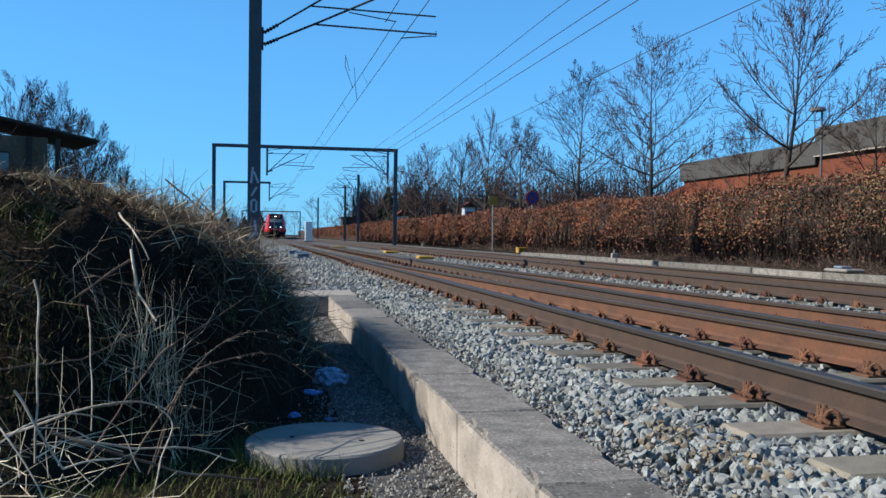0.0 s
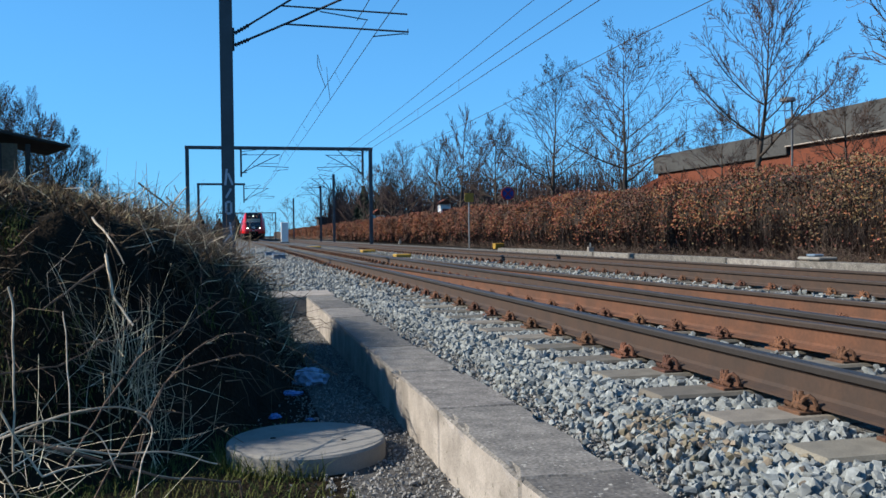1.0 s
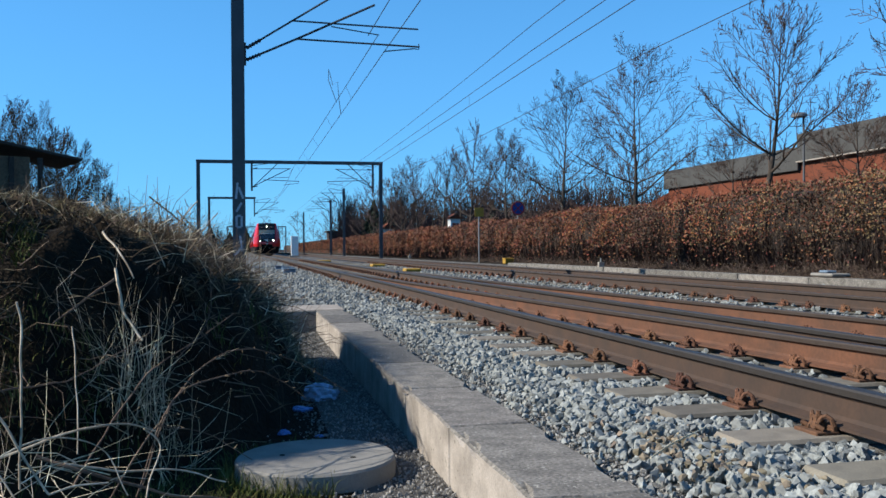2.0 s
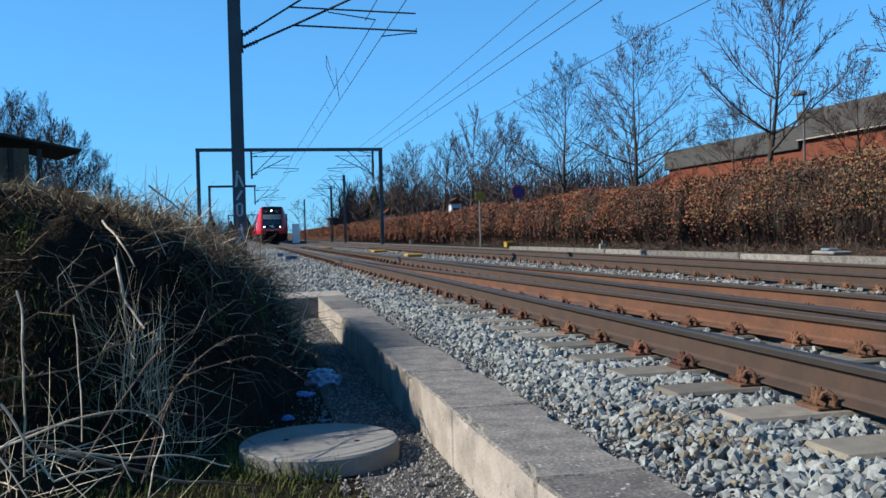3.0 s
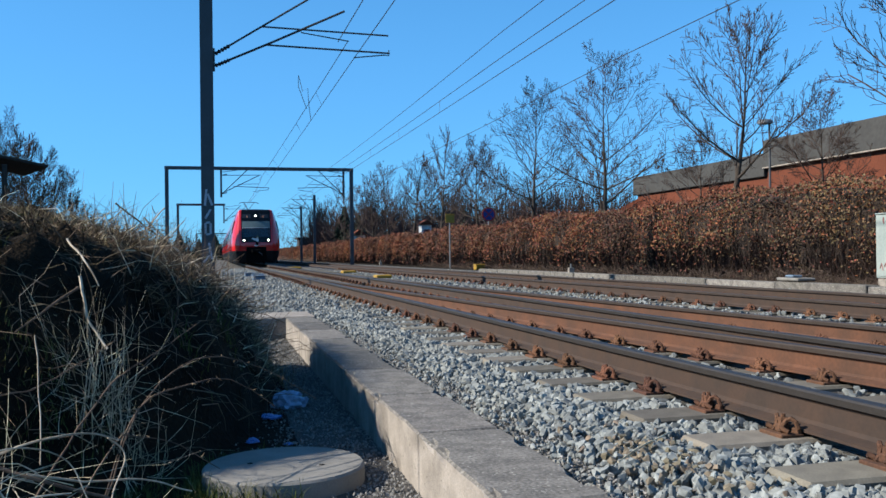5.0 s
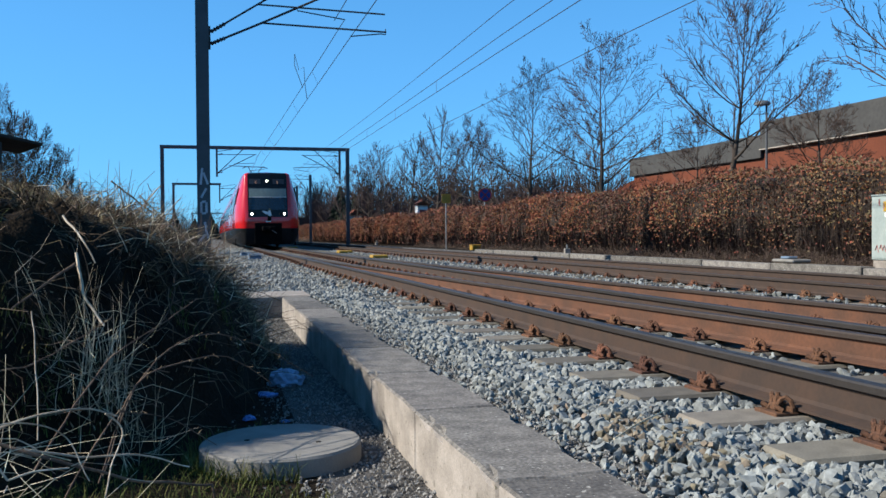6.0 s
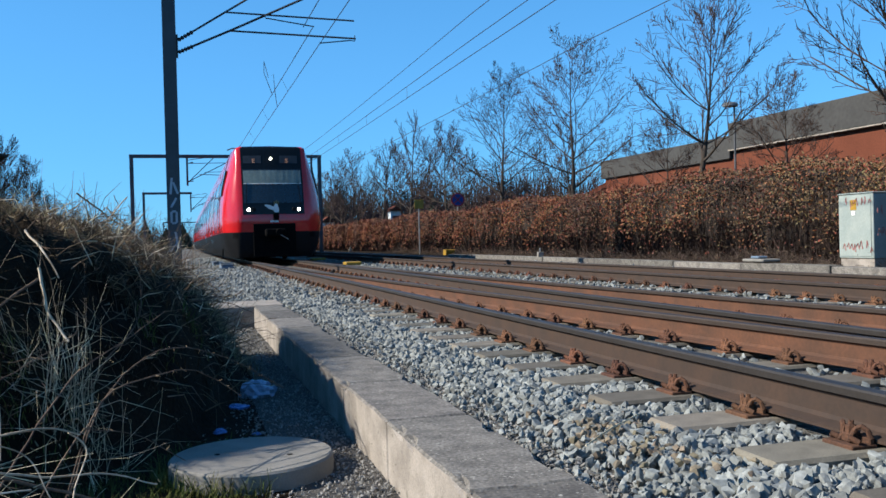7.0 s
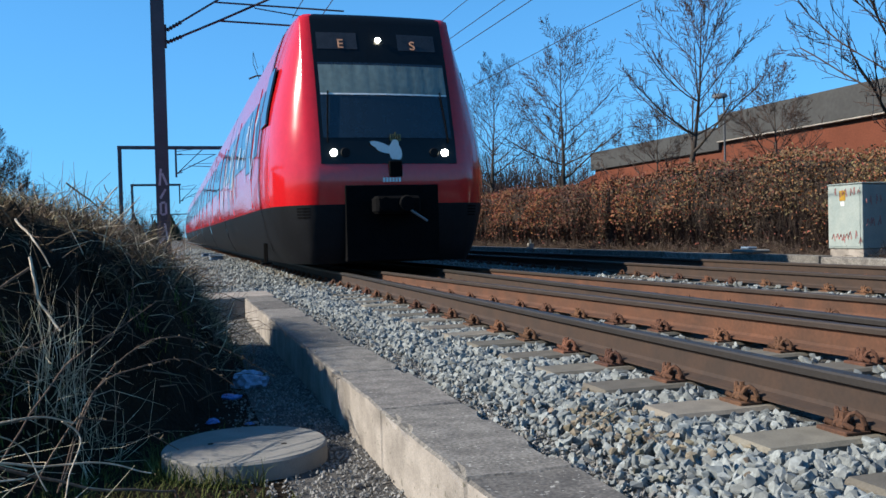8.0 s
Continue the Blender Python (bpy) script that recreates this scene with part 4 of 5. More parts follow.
# ---- trees ----
def tree_segments(seed, height, spread, clear, dense=1.0, deep=3):
    """Limbs and twigs of a bare tree with one straight leader: two lists of bars."""
    r = random.Random(seed)
    thick, thin = [], []

    def limb(p, d, length, rad, level):
        k = (6, 4, 3, 2)[level]
        for i in range(k):
            q = p + d * (length / k)
            r1 = rad * (1 - 0.75 / k)
            (thick if rad > 0.016 else thin).append((*p, *q, rad, r1))
            if level < deep and (i > 0 or level > 0):
                for sgn in (-1, 1):
                    if r.random() < (0.80, 0.68, 0.42)[level] * dense:
                        side = d.orthogonal().normalized()
                        side.rotate(Matrix.Rotation(r.uniform(-0.7, 0.7) + (0 if sgn > 0 else math.pi), 3, d))
                        nd = (d + side * r.uniform(0.6, 1.0) + Vector((0, 0, 0.15))).normalized()
                        limb(q.copy(), nd, length * r.uniform(0.34, 0.55) * (1 - 0.45 * i / k), r1 * r.uniform(0.42, 0.58), level + 1)
            d = (d + Vector((r.gauss(0, 0.07), r.gauss(0, 0.07), r.gauss(0, 0.05) + 0.07))).normalized()
            p, rad = q, r1

    n = 14
    p, d, rad = Vector((0, 0, -0.2)), Vector((0, 0, 1)), 0.0175 * height
    line = [(p.copy(), rad)]
    for i in range(n):
        q = p + d * (height * 0.96 / n)
        r1 = rad * (0.95 if q.z < clear else 0.80)
        thick.append((*p, *q, rad, r1))
        d = (d + Vector((r.gauss(0, 0.035), r.gauss(0, 0.035), 0.12))).normalized()
        p, rad = q, r1
        line.append((p.copy(), rad))
    count = int(21 * (0.55 + 0.45 * dense))
    az = r.uniform(0, 6.28)
    for j in range(count):
        f = (j + r.uniform(0, 0.8)) / count
        z = clear + (height * 0.93 - clear) * f
        base, br = min(line, key=lambda e: abs(e[0].z - z))
        az += 2.4 + r.uniform(-0.4, 0.4)
        el = math.radians(20 + 42 * f + r.uniform(-8, 10))
        nd = Vector((math.cos(az) * math.cos(el), math.sin(az) * math.cos(el), math.sin(el)))
        length = spread * height * 0.37 * (1 - 0.68 * f) * (0.72 + 0.28 * min(f * 6, 1)) * r.uniform(0.8, 1.15)
        limb(base.copy(), nd, length, min(br * r.uniform(0.42, 0.58), 0.045), 0)
    return thick, thin


def bare_tree(seed, height, spread, clear, m, label, dense=1.0, name="tree", group="trees", twig_scale=1.0, deep=3, twigs=M_TWIG):
    thick, thin = tree_segments(seed, height, spread, clear, dense, deep)
    t = empty(name, m, label, "tree", group)
    v, f = strips(thick, 6)
    ob = new("trunk", mesh_of("trunk", v, f, M_BARK, True))
    ob.parent = t
    thin = np.array(thin)
    thin[:, 6:8] = np.maximum(thin[:, 6:8] * twig_scale, 0.0046 * twig_scale)
    v, f = strips(thin, 3)
    ob = new("crown", mesh_of("crown", v, f, twigs))
    ob.parent = t
    return t


ROW = "bare winter street tree with grey trunk behind the hedge"
for i, (y, hgt, seed) in enumerate(((14.0, 6.6, 3), (21.6, 6.75, 5), (29.5, 7.4, 11), (37.2, 7.7, 17), (45.3, 6.5, 23), (53.5, 7.9, 29), (61.5, 7.0, 31), (70, 7.4, 37), (78, 7.4, 41))):
    bare_tree(seed, hgt, 1.18, 2.3, pose(13.6, y, 0, 0, 0, 40 * i), ROW, 0.98 if i < 5 else 0.95, twig_scale=1.3 if i < 5 else 1.8, deep=3 if i < 5 else 2)
for i, (x, y, hgt, seed) in enumerate(((17.5, 16.5, 5.2, 43), (19, 24.5, 5.4, 47), (20, 34, 5.6, 53), (21, 46, 7.0, 59))):
    bare_tree(seed, hgt, 1.1, 1.8, pose(x, y, 0, 0, 0, 70 * i), "smaller bare tree before the brick building", 1.0, twig_scale=1.3)

HOUSE_TREE = "bushy bare tree with dense dark twigs behind the house"
for i, (x, y, hgt, seed) in enumerate(((-11.6, 41, 6.9, 61), (-10.6, 42, 7.2, 67), (-9.8, 43, 7.1, 71), (-9.0, 42, 6.7, 73), (-8.3, 43, 6.3, 79), (-7.6, 43.5, 5.7, 83), (-7.0, 44.5, 4.8, 89), (-6.4, 45.5, 3.6, 97), (-8.6, 46, 6.4, 101), (-10.2, 45, 7.4, 103))):
    bare_tree(seed, hgt, 1.15, 0.5, pose(x, y, -0.3, 0, 0, 55 * i), HOUSE_TREE, 1.22, "tree", "trees behind the house", 1.7, deep=2)

FAR = "distant bare winter tree with dense brown twigs"
proto = [bare_tree(100 + k, h, sp, 0.9, pose(x, y, -0.3, 0, 0, 50 * k), FAR, 0.66, "tree", "distant trees", 2.7, deep=2, twigs=M_FARTWIG) for k, (h, sp, x, y) in enumerate(((8.4, 1.1, 15.5, 88), (8.0, 1.25, 19.0, 96), (6.4, 1.4, 17.2, 104)))]
r_far = random.Random(5)
spots = [(-70 + 9 * k + r_far.uniform(-2, 2), 235 + r_far.uniform(-10, 30)) for k in range(7)]
spots += [(-30 + 6.5 * k + r_far.uniform(-2, 2), 190 + r_far.uniform(-15, 40)) for k in range(5)]
spots += [(13.8 + r_far.uniform(0, 6), 84 + 6.5 * k) for k in range(15)]
spots += [(20 + r_far.uniform(0, 10), 56 + 5.5 * k) for k in range(8)]
spots += [((0.27 + 0.014 * k) * y_, y_) for k in range(16) for y_ in (r_far.uniform(60, 80),)]
spots += [(2 + 4.0 * k, 260 + r_far.uniform(-20, 30)) for k in range(6)]
for k, (x, y) in enumerate(spots):
    s = r_far.uniform(0.85, 1.15) * (0.8 if x < -18 and y > 100 else 1.0)
    s *= 1.15 if x > 12 and y > 80 else 1.0
    s *= 0.9 if x > 18 and y < 80 else 1.0
    c = copy_thing(proto[k % 3], pose(x, y, -0.3, 0, 0, r_far.uniform(0, 360)))
    c.scale = (s, s, s)


def woods(name, ends, low, high, n, seed, label):
    """A belt of far bare woodland: fans of upright twigs with an uneven top."""
    g = np.random.default_rng(seed)
    (xa, ya), (xb, yb) = ends
    f = g.random(n)
    wave = 0.5 + 0.28 * np.sin(f * 61) + 0.22 * np.sin(f * 23 + 2)
    top = low + (high - low) * wave * (0.75 + 0.25 * g.random(n))
    x, y = xa + (xb - xa) * f, ya + (yb - ya) * f + g.normal(0, 5, n)
    z0 = g.random(n) ** 1.5 * top * 0.75
    p = np.stack([x, y, z0 - 0.4], 1)
    q = np.stack([x + g.normal(0, 0.7, n), y, np.minimum(z0 + top * (0.2 + 0.3 * g.random(n)), top)], 1)
    r = np.clip((q[:, 2] - p[:, 2]) * 0.016, 0.02, 0.08)
    v, fc = strips(np.concatenate([p, q, r[:, None], r[:, None] * 0.35], 1))
    tagged(new(name, mesh_of(name, v, fc, M_FARTWIG)), label, "woods", kind="stuff")


woods("woods", ((13.5, 128), (41, 84)), 4.6, 9.0, 9500, 51, "far belt of bare brown woodland beyond the hedge")
woods("woods", ((-62, 205), (3, 240)), 3.0, 8.0, 4500, 52, "low far belt of bare brown woodland along the line")


def conifer(x, y, h, w, seed):
    r = random.Random(seed)
    t = empty("conifer", Matrix.Translation((x, y, -0.2)), "dark evergreen conifer among bare trees", "tree", "conifers")
    part("trunk", tubed([(0, 0, 0), (0, 0, h * 0.9)], 0.16, 0.03, n=6), M_BARK, t)
    segs = []
    for _ in range(900):
        f = r.random() ** 0.8
        z = h * (0.08 + 0.92 * f)
        rad = w * (1 - f) * r.uniform(0.5, 1.1) + 0.08
        a = r.uniform(0, 2 * math.pi)
        segs.append((rad * 0.35 * math.cos(a), rad * 0.35 * math.sin(a), z + 0.1, rad * math.cos(a), rad * math.sin(a), z - 0.25 * rad, 0.20, 0.03))
    v, f = strips(segs, 3)
    ob = new("crown", mesh_of("crown", v, f, M_EVERGREEN))
    ob.parent = t


for k in range(11):
    conifer(-27 + 2.6 * k + (k * 7 % 3), 200 + (k * 13 % 5) * 6, 4.0 + (k * 5 % 4) * 0.8, 3.0, 20 + k)
conifer(14.2, 100, 6.2, 2.6, 1)
conifer(16.4, 104, 5.4, 2.6, 2)
conifer(22.5, 80, 5.2, 1.6, 3)
conifer(23.0, 73, 4.2, 1.1, 4)


# ---- buildings ----
def long_building():
    b = empty("school_building", Matrix.Translation((0, 0, -0.08)), "long low brick building with grey stepped roof band", "building")
    part("wall", boxed(30.0, 18, -0.5, 46, 43.6, 5.26), M_BRICK, b, "red brick wall")
    part("wall", boxed(30.02, 43.604, -0.5, 46, 59.5, 4.82), M_BRICK, b, "red brick wall")
    part("roof_band", boxed(29.75, 18, 5.33, 46.3, 43.7, 6.82, bevel=0.03), M_ROOF, b, "grey roof fascia")
    part("roof_band", boxed(29.8, 43.72, 4.83, 46.3, 59.8, 6.14, bevel=0.03), M_ROOF, b, "grey roof fascia")
    part("flashing", boxed(29.70, 18, 5.264, 30.2, 43.7, 5.326), M_CONCFACE, b, "pale metal flashing")
    for y in (21.0, 26.5, 32.0, 37.5):
        part("fascia_joint", boxed(29.735, y, 5.35, 29.748, y + 0.05, 6.80), M_DARKSTEEL, b)
    # low wing whose brick gable slopes away
    bm = bmesh.new()
    pts = [(59.55, -0.5), (68.0, -0.5), (68.0, 3.3), (59.55, 4.75)]
    f0 = [bm.verts.new((30.4, y, z)) for y, z in pts]
    f1 = [bm.verts.new((45.0, y, z)) for y, z in pts]
    bm.faces.new(f0)
    bm.faces.new(f1[::-1])
    for i in range(4):
        bm.faces.new((f0[i], f1[i], f1[(i + 1) % 4], f0[(i + 1) % 4]))
    bmesh.ops.recalc_face_normals(bm, faces=bm.faces)
    part("wing", bm, M_BRICK, b, "low brick wing with a sloping top")


long_building()


# ---- far scenery and lineside things ----
def left_house():
    h = empty("shed_house", pose(-5.35, 22.0, -0.26, 0, 0, 22), "dark low timber house with overhanging sloped roof", "house")
    part("wall", boxed(-8, -0.30, -0.4, 0.45, 1.9, 3.02), M_TIMBER, h, "brown weathered wall")
    bm = bmesh.new()
    m = Matrix.Rotation(radians(10.5), 4, "Y")
    box(bm, -9, -0.5, 3.37, 0.95, 2.0, 3.44, m @ Matrix.Translation((0, 0, 0)), bevel=0.01)
    for v in bm.verts:
        v.co.z += -0.18
    part("roof", bm, M_DARKWOOD, h, "dark overhanging roof")
    win = part("window", boxed(-0.95, -0.38, 1.75, -0.35, -0.304, 2.65, bevel=0.01), M_DARKWOOD, h)
    for i in range(2):
        part("pane", boxed(-0.91 + i * 0.29, -0.395, 1.79, -0.66 + i * 0.29, -0.382, 2.61), M_GLASS, win)
    for px in (0.0, 0.60):
        part("post", boxed(px, -0.45, -0.4, px + 0.10, -0.34, 3.0), M_DARKWOOD, h)


left_house()


def small_house(x, y, w, hgt, label):
    h = empty("house", Matrix.Translation((x, y, 0)), label, "house", "distant houses")
    part("wall", boxed(-w / 2, 0, -0.3, w / 2, w * 1.2, hgt), M_WHITE, h, "white rendered wall")
    bm = bmesh.new()
    pts = [(-w / 2 - 0.2, hgt - 0.1), (w / 2 + 0.2, hgt - 0.1), (0, hgt + w * 0.42)]
    a = [bm.verts.new((px, -0.2, pz)) for px, pz in pts]
    b = [bm.verts.new((px, w * 1.2 + 0.2, pz)) for px, pz in pts]
    bm.faces.new(a)
    bm.faces.new(b[::-1])
    for i in range(3):
        bm.faces.new((a[i], b[i], b[(i + 1) % 3], a[(i + 1) % 3]))
    bmesh.ops.recalc_face_normals(bm, faces=bm.faces)
    part("roof", bm, M_BRICK, h, "red tiled roof")
    part("window", boxed(-0.3, -0.02, hgt - 1.3, 0.3, 0.02, hgt - 0.5), M_GLASS, h)


small_house(14.6, 92, 1.3, 2.75, "small white house with red roof beyond the hedge")
small_house(18.0, 76, 0.9, 3.3, "narrow white gabled house beyond the hedge")
shed = empty("shed", Matrix.Translation((17.0, 150, 0)), "low black shed behind the hedge", "shed")
part("wall", boxed(-3.4, 0, -0.2, 3.2, 4, 3.4), M_DARKWOOD, shed)
part("roof", boxed(-3.7, -0.3, 3.4, 3.5, 4.3, 3.7, bevel=0.02), M_DARKWOOD, shed)
relay = empty("relay_cabinet", Matrix.Translation((5.4, 102, -0.2)), "tall white relay cabinet between the tracks", "cabinet")
part("body", boxed(-0.4, -0.3, 0.0, 0.4, 0.3, 2.3, bevel=0.02), M_WHITE, relay)
part("plinth", boxed(-0.6, -0.5, -0.1, 0.6, 0.5, 0.12, bevel=0.02), M_CONC, relay)


def cabinet():
    c = empty("lineside_cabinet", Matrix.Translation((10.9, 12.02, -0.1)), "grey-green lineside cabinet with faded red graffiti", "cabinet")
    part("plinth", boxed(0.02, 0.01, -0.2, 0.52, 0.79, 0.20, bevel=0.01), M_CONCFACE, c, "pale concrete plinth")
    part("body", boxed(0.0, 0.0, 0.205, 0.54, 0.80, 1.28, bevel=0.012), M_CABINET, c)
    part("lid", boxed(-0.012, -0.012, 1.284, 0.552, 0.812, 1.31, bevel=0.01), M_CABINET, c)
    part("door", boxed(-0.012, 0.04, 0.24, -0.002, 0.76, 1.25, bevel=0.003), M_CABINET, c)
    lab = part("warning_label", boxed(-0.019, 0.36, 1.02, -0.014, 0.50, 1.19), M_YELLOW, c, "yellow warning label")
    part("label_strip", boxed(-0.018, 0.39, 0.93, -0.014, 0.47, 1.0), M_WHITE, c)
    r = random.Random(2)
    for base, n, face in ((1.08, 7, 0), (0.33, 8, 0), (0.95, 4, 1), (0.6, 5, 1)):
        for k in range(n):
            w = 0.06 + (0.62 / n) * k + r.uniform(-0.02, 0.02)
            z = base + r.uniform(-0.03, 0.05)
            dz, dw = r.uniform(0.06, 0.16), r.uniform(-0.06, 0.08)
            if face == 0:
                pts = [(-0.017, w, z), (-0.017, w + dw * 0.4, z + dz), (-0.017, w + dw, z + dz * 0.3)]
            else:
                pts = [(0.05 + w * 0.6, -0.004, z), (0.05 + w * 0.6 + dw * 0.4, -0.004, z + dz), (0.05 + w * 0.6 + dw, -0.004, z + dz * 0.3)]
            part("graffiti_stroke", tubed(pts, 0.010, n=4), M_GRAFFITI, c, "faded red scrawl")


cabinet()


def signs():
    s = empty("yellow_sign", Matrix.Translation((10.75, 40.6, -0.1)), "small yellow square sign on a grey post", "sign")
    part("post", tubed([(0, 0, -0.2), (0, 0, 2.5)], 0.035, n=8), M_GALV, s)
    part("plate", boxed(-0.22, -0.05, 2.18, 0.22, -0.037, 2.6, bevel=0.004), M_YELLOW, s)
    n = empty("no_stopping_sign", Matrix.Translation((12.95, 41.5, -0.1)), "round blue traffic sign with red border and cross", "sign")
    part("post", tubed([(0, 0, 0), (0, 0, 2.9)], 0.035, n=8), M_GALV, n)
    m = Matrix.Rotation(math.pi / 2, 4, "X")
    bm = bmesh.new()
    disc(bm, Matrix.Translation((0, -0.04, 2.62)) @ m, 0.34, 0.02, 28)
    part("rim", bm, M_SIGNRED, n)
    bm = bmesh.new()
    disc(bm, Matrix.Translation((0, -0.061, 2.62)) @ m, 0.27, 0.006, 28)
    part("face", bm, M_SIGNBLUE, n)
    bm = bmesh.new()
    for a in (0.785, -0.785):
        box(bm, -0.28, -0.074, -0.025, 0.28, -0.069, 0.025, Matrix.Translation((0, 0, 2.62)) @ Matrix.Rotation(a, 4, "Y"))
    part("cross", bm, M_SIGNRED, n)


signs()


def street_lamp():
    s = empty("street_lamp", Matrix.Translation((17.0, 24.6, 0)), "grey street lamp with a flat round head", "street lamp")
    part("pole", tubed([(0, 0, 0), (0, 0, 4.6)], 0.04, 0.032, n=8), M_MAST, s)
    bm = bmesh.new()
    disc(bm, Matrix.Translation((-0.15, 0, 4.6)), 0.24, 0.12, 20, 0.05)
    part("head", bm, M_GALV, s)


street_lamp()


def point_machines():
    for x, y, w, l in ((5.55, 30.0, 0.55, 0.6), (5.75, 39.5, 0.6, 0.8), (4.75, 56, 0.8, 1.4)):
        c = empty("point_machine", Matrix.Translation((x, y, -0.2)), "low yellow point machine cover between tracks", "point machine", "point machines")
        part("cover", boxed(-w / 2, -l / 2, 0.0, w / 2, l / 2, 0.12, bevel=0.03), M_YELLOW, c)
        part("base", boxed(-w / 2 - 0.1, -l / 2 - 0.1, -0.1, w / 2 + 0.1, l / 2 + 0.1, 0.004), M_UNDER, c)
    b = empty("grit_box", Matrix.Translation((10.95, 36.5, -0.08)), "small yellow box at the foot of the hedge", "box")
    part("body", boxed(-0.2, -0.2, 0, 0.2, 0.2, 0.2, bevel=0.02), M_YELLOW, b)
    part("lid", boxed(-0.22, -0.22, 0.203, 0.22, 0.22, 0.24, bevel=0.02), M_YELLOW, b)
    for x, y in ((10.6, 25.5), (10.6, 58), (10.5, 70)):
        p = empty("marker_post", Matrix.Translation((x, y, 0)), "short pale marker post on the edge strip", "post", "marker posts")
        part("stub", boxed(-0.09, -0.06, -0.05, 0.09, 0.06, 0.14, bevel=0.01), M_CONCFACE, p)
        part("pin", tubed([(0, 0, 0.13), (0, 0, 0.26)], 0.025, n=8), M_GALV, p)
    d = empty("drain_cover", Matrix.Translation((10.6, 14.6, 0.02)), "pale broken slab on the edge strip", "slab")
    part("body", boxed(-0.2, -0.35, 0, 0.2, 0.3, 0.06, bevel=0.02), M_LID, d)
    part("foot", boxed(-0.12, -0.1, 0.06, 0.1, 0.15, 0.11, bevel=0.02), M_RAIL_SHOE, d)
    for x, y in ((1.45, 31.5), (1.55, 34.0), (1.35, 37.0)):
        j = empty("junction_box", Matrix.Translation((x, y, -0.24)), "grey-blue cable junction box on the ballast", "junction box", "junction boxes")
        part("body", boxed(-0.22, -0.3, 0, 0.22, 0.3, 0.15, bevel=0.04), M_RAIL_SHOE, j)
        part("lid", boxed(-0.24, -0.32, 0.153, 0.24, 0.32, 0.18, bevel=0.02), M_RAIL_SHOE, j)


point_machines()


# ---- yard: lid, litter ----
lid = empty("manhole_lid", Matrix.Translation((0.315, 4.33, -0.52)), "round pale concrete manhole lid on the yard", "manhole lid")
bm = bmesh.new()
disc(bm, Matrix.Identity(4), 0.385, 0.118, 56, 0.010)
part("slab", bm, M_LID, lid)
for hx, hy in ((-0.16, 0.05), (0.17, -0.08)):
    bm = bmesh.new()
    disc(bm, Matrix.Translation((hx, hy, 0.114)), 0.014, 0.0055, 10)
    part("lifting_hole", bm, M_UNDER, lid)


def litter(x, y, z, w, h, mat, seed, label):
    """A crumpled sheet of film."""
    r = random.Random(seed)
    bm = bmesh.new()
    bmesh.ops.create_icosphere(bm, subdivisions=3, radius=1.0)
    off = Vector((seed * 3.1, 0, 0))
    for v in bm.verts:
        d = 1 + 0.55 * noise.noise(v.co * 2.3 + off) + 0.3 * noise.noise(v.co * 6.0 + off)
        v.co = Vector((v.co.x * w * d, v.co.y * w * 0.7 * d, max(v.co.z * h * d, -h * 0.3)))
    ob = link("plastic_bag", bm, mat)
    ob.location = (x, y, z + h * 0.3)
    tagged(ob, label, "litter", "litter")


litter(0.50, 6.45, -0.49, 0.12, 0.085, M_PALEBAG, 1, "crumpled light blue plastic bag on the shaded ground")
litter(0.22, 6.2, -0.47, 0.06, 0.03, M_BLUEBAG, 2, "torn blue plastic scrap beside the bank")
litter(0.34, 6.0, -0.48, 0.07, 0.02, M_BLUEBAG, 3, "flat blue plastic scrap beside the bank")
litter(0.20, 5.25, -0.48, 0.035, 0.02, M_BLUEBAG, 4, "torn blue plastic scrap beside the bank")
litter(0.40, 5.2, -0.50, 0.03, 0.015, M_BLUEBAG, 5, "torn blue plastic scrap behind the lid")


# ---- stones ----
def stone_shape(seed, points=13):
    """A broken stone: the hull of a few points, cut flat here and there."""
    g = random.Random(seed)
    bm = bmesh.new()
    cuts = [(Vector((g.gauss(0, 1), g.gauss(0, 1), g.gauss(0, 1))).normalized(), g.uniform(0.55, 0.8)) for _ in range(6)]
    for _ in range(points):
        d = Vector((g.gauss(0, 1), g.gauss(0, 1), g.gauss(0, 1))).normalized()
        for n_, h_ in cuts:
            over = d.dot(n_) - h_
            if over > 0:
                d -= n_ * over
        bm.verts.new((d.x * 1.2, d.y * 0.95, d.z * 0.8))
    hull = bmesh.ops.convex_hull(bm, input=bm.verts)
    bmesh.ops.delete(bm, geom=[e for e in hull["geom_interior"] if isinstance(e, bmesh.types.BMVert)], context="VERTS")
    bmesh.ops.triangulate(bm, faces=bm.faces)
    bm.verts.index_update()
    sv = np.array([v.co[:] for v in bm.verts])
    sf = np.array([[v.index for v in f.verts] for f in bm.faces])
    bm.free()
    return sv, sf


STONE_SHAPES = [stone_shape(k) for k in range(28)]
PEBBLE_SHAPES = [stone_shape(k, 8) for k in range(16)]


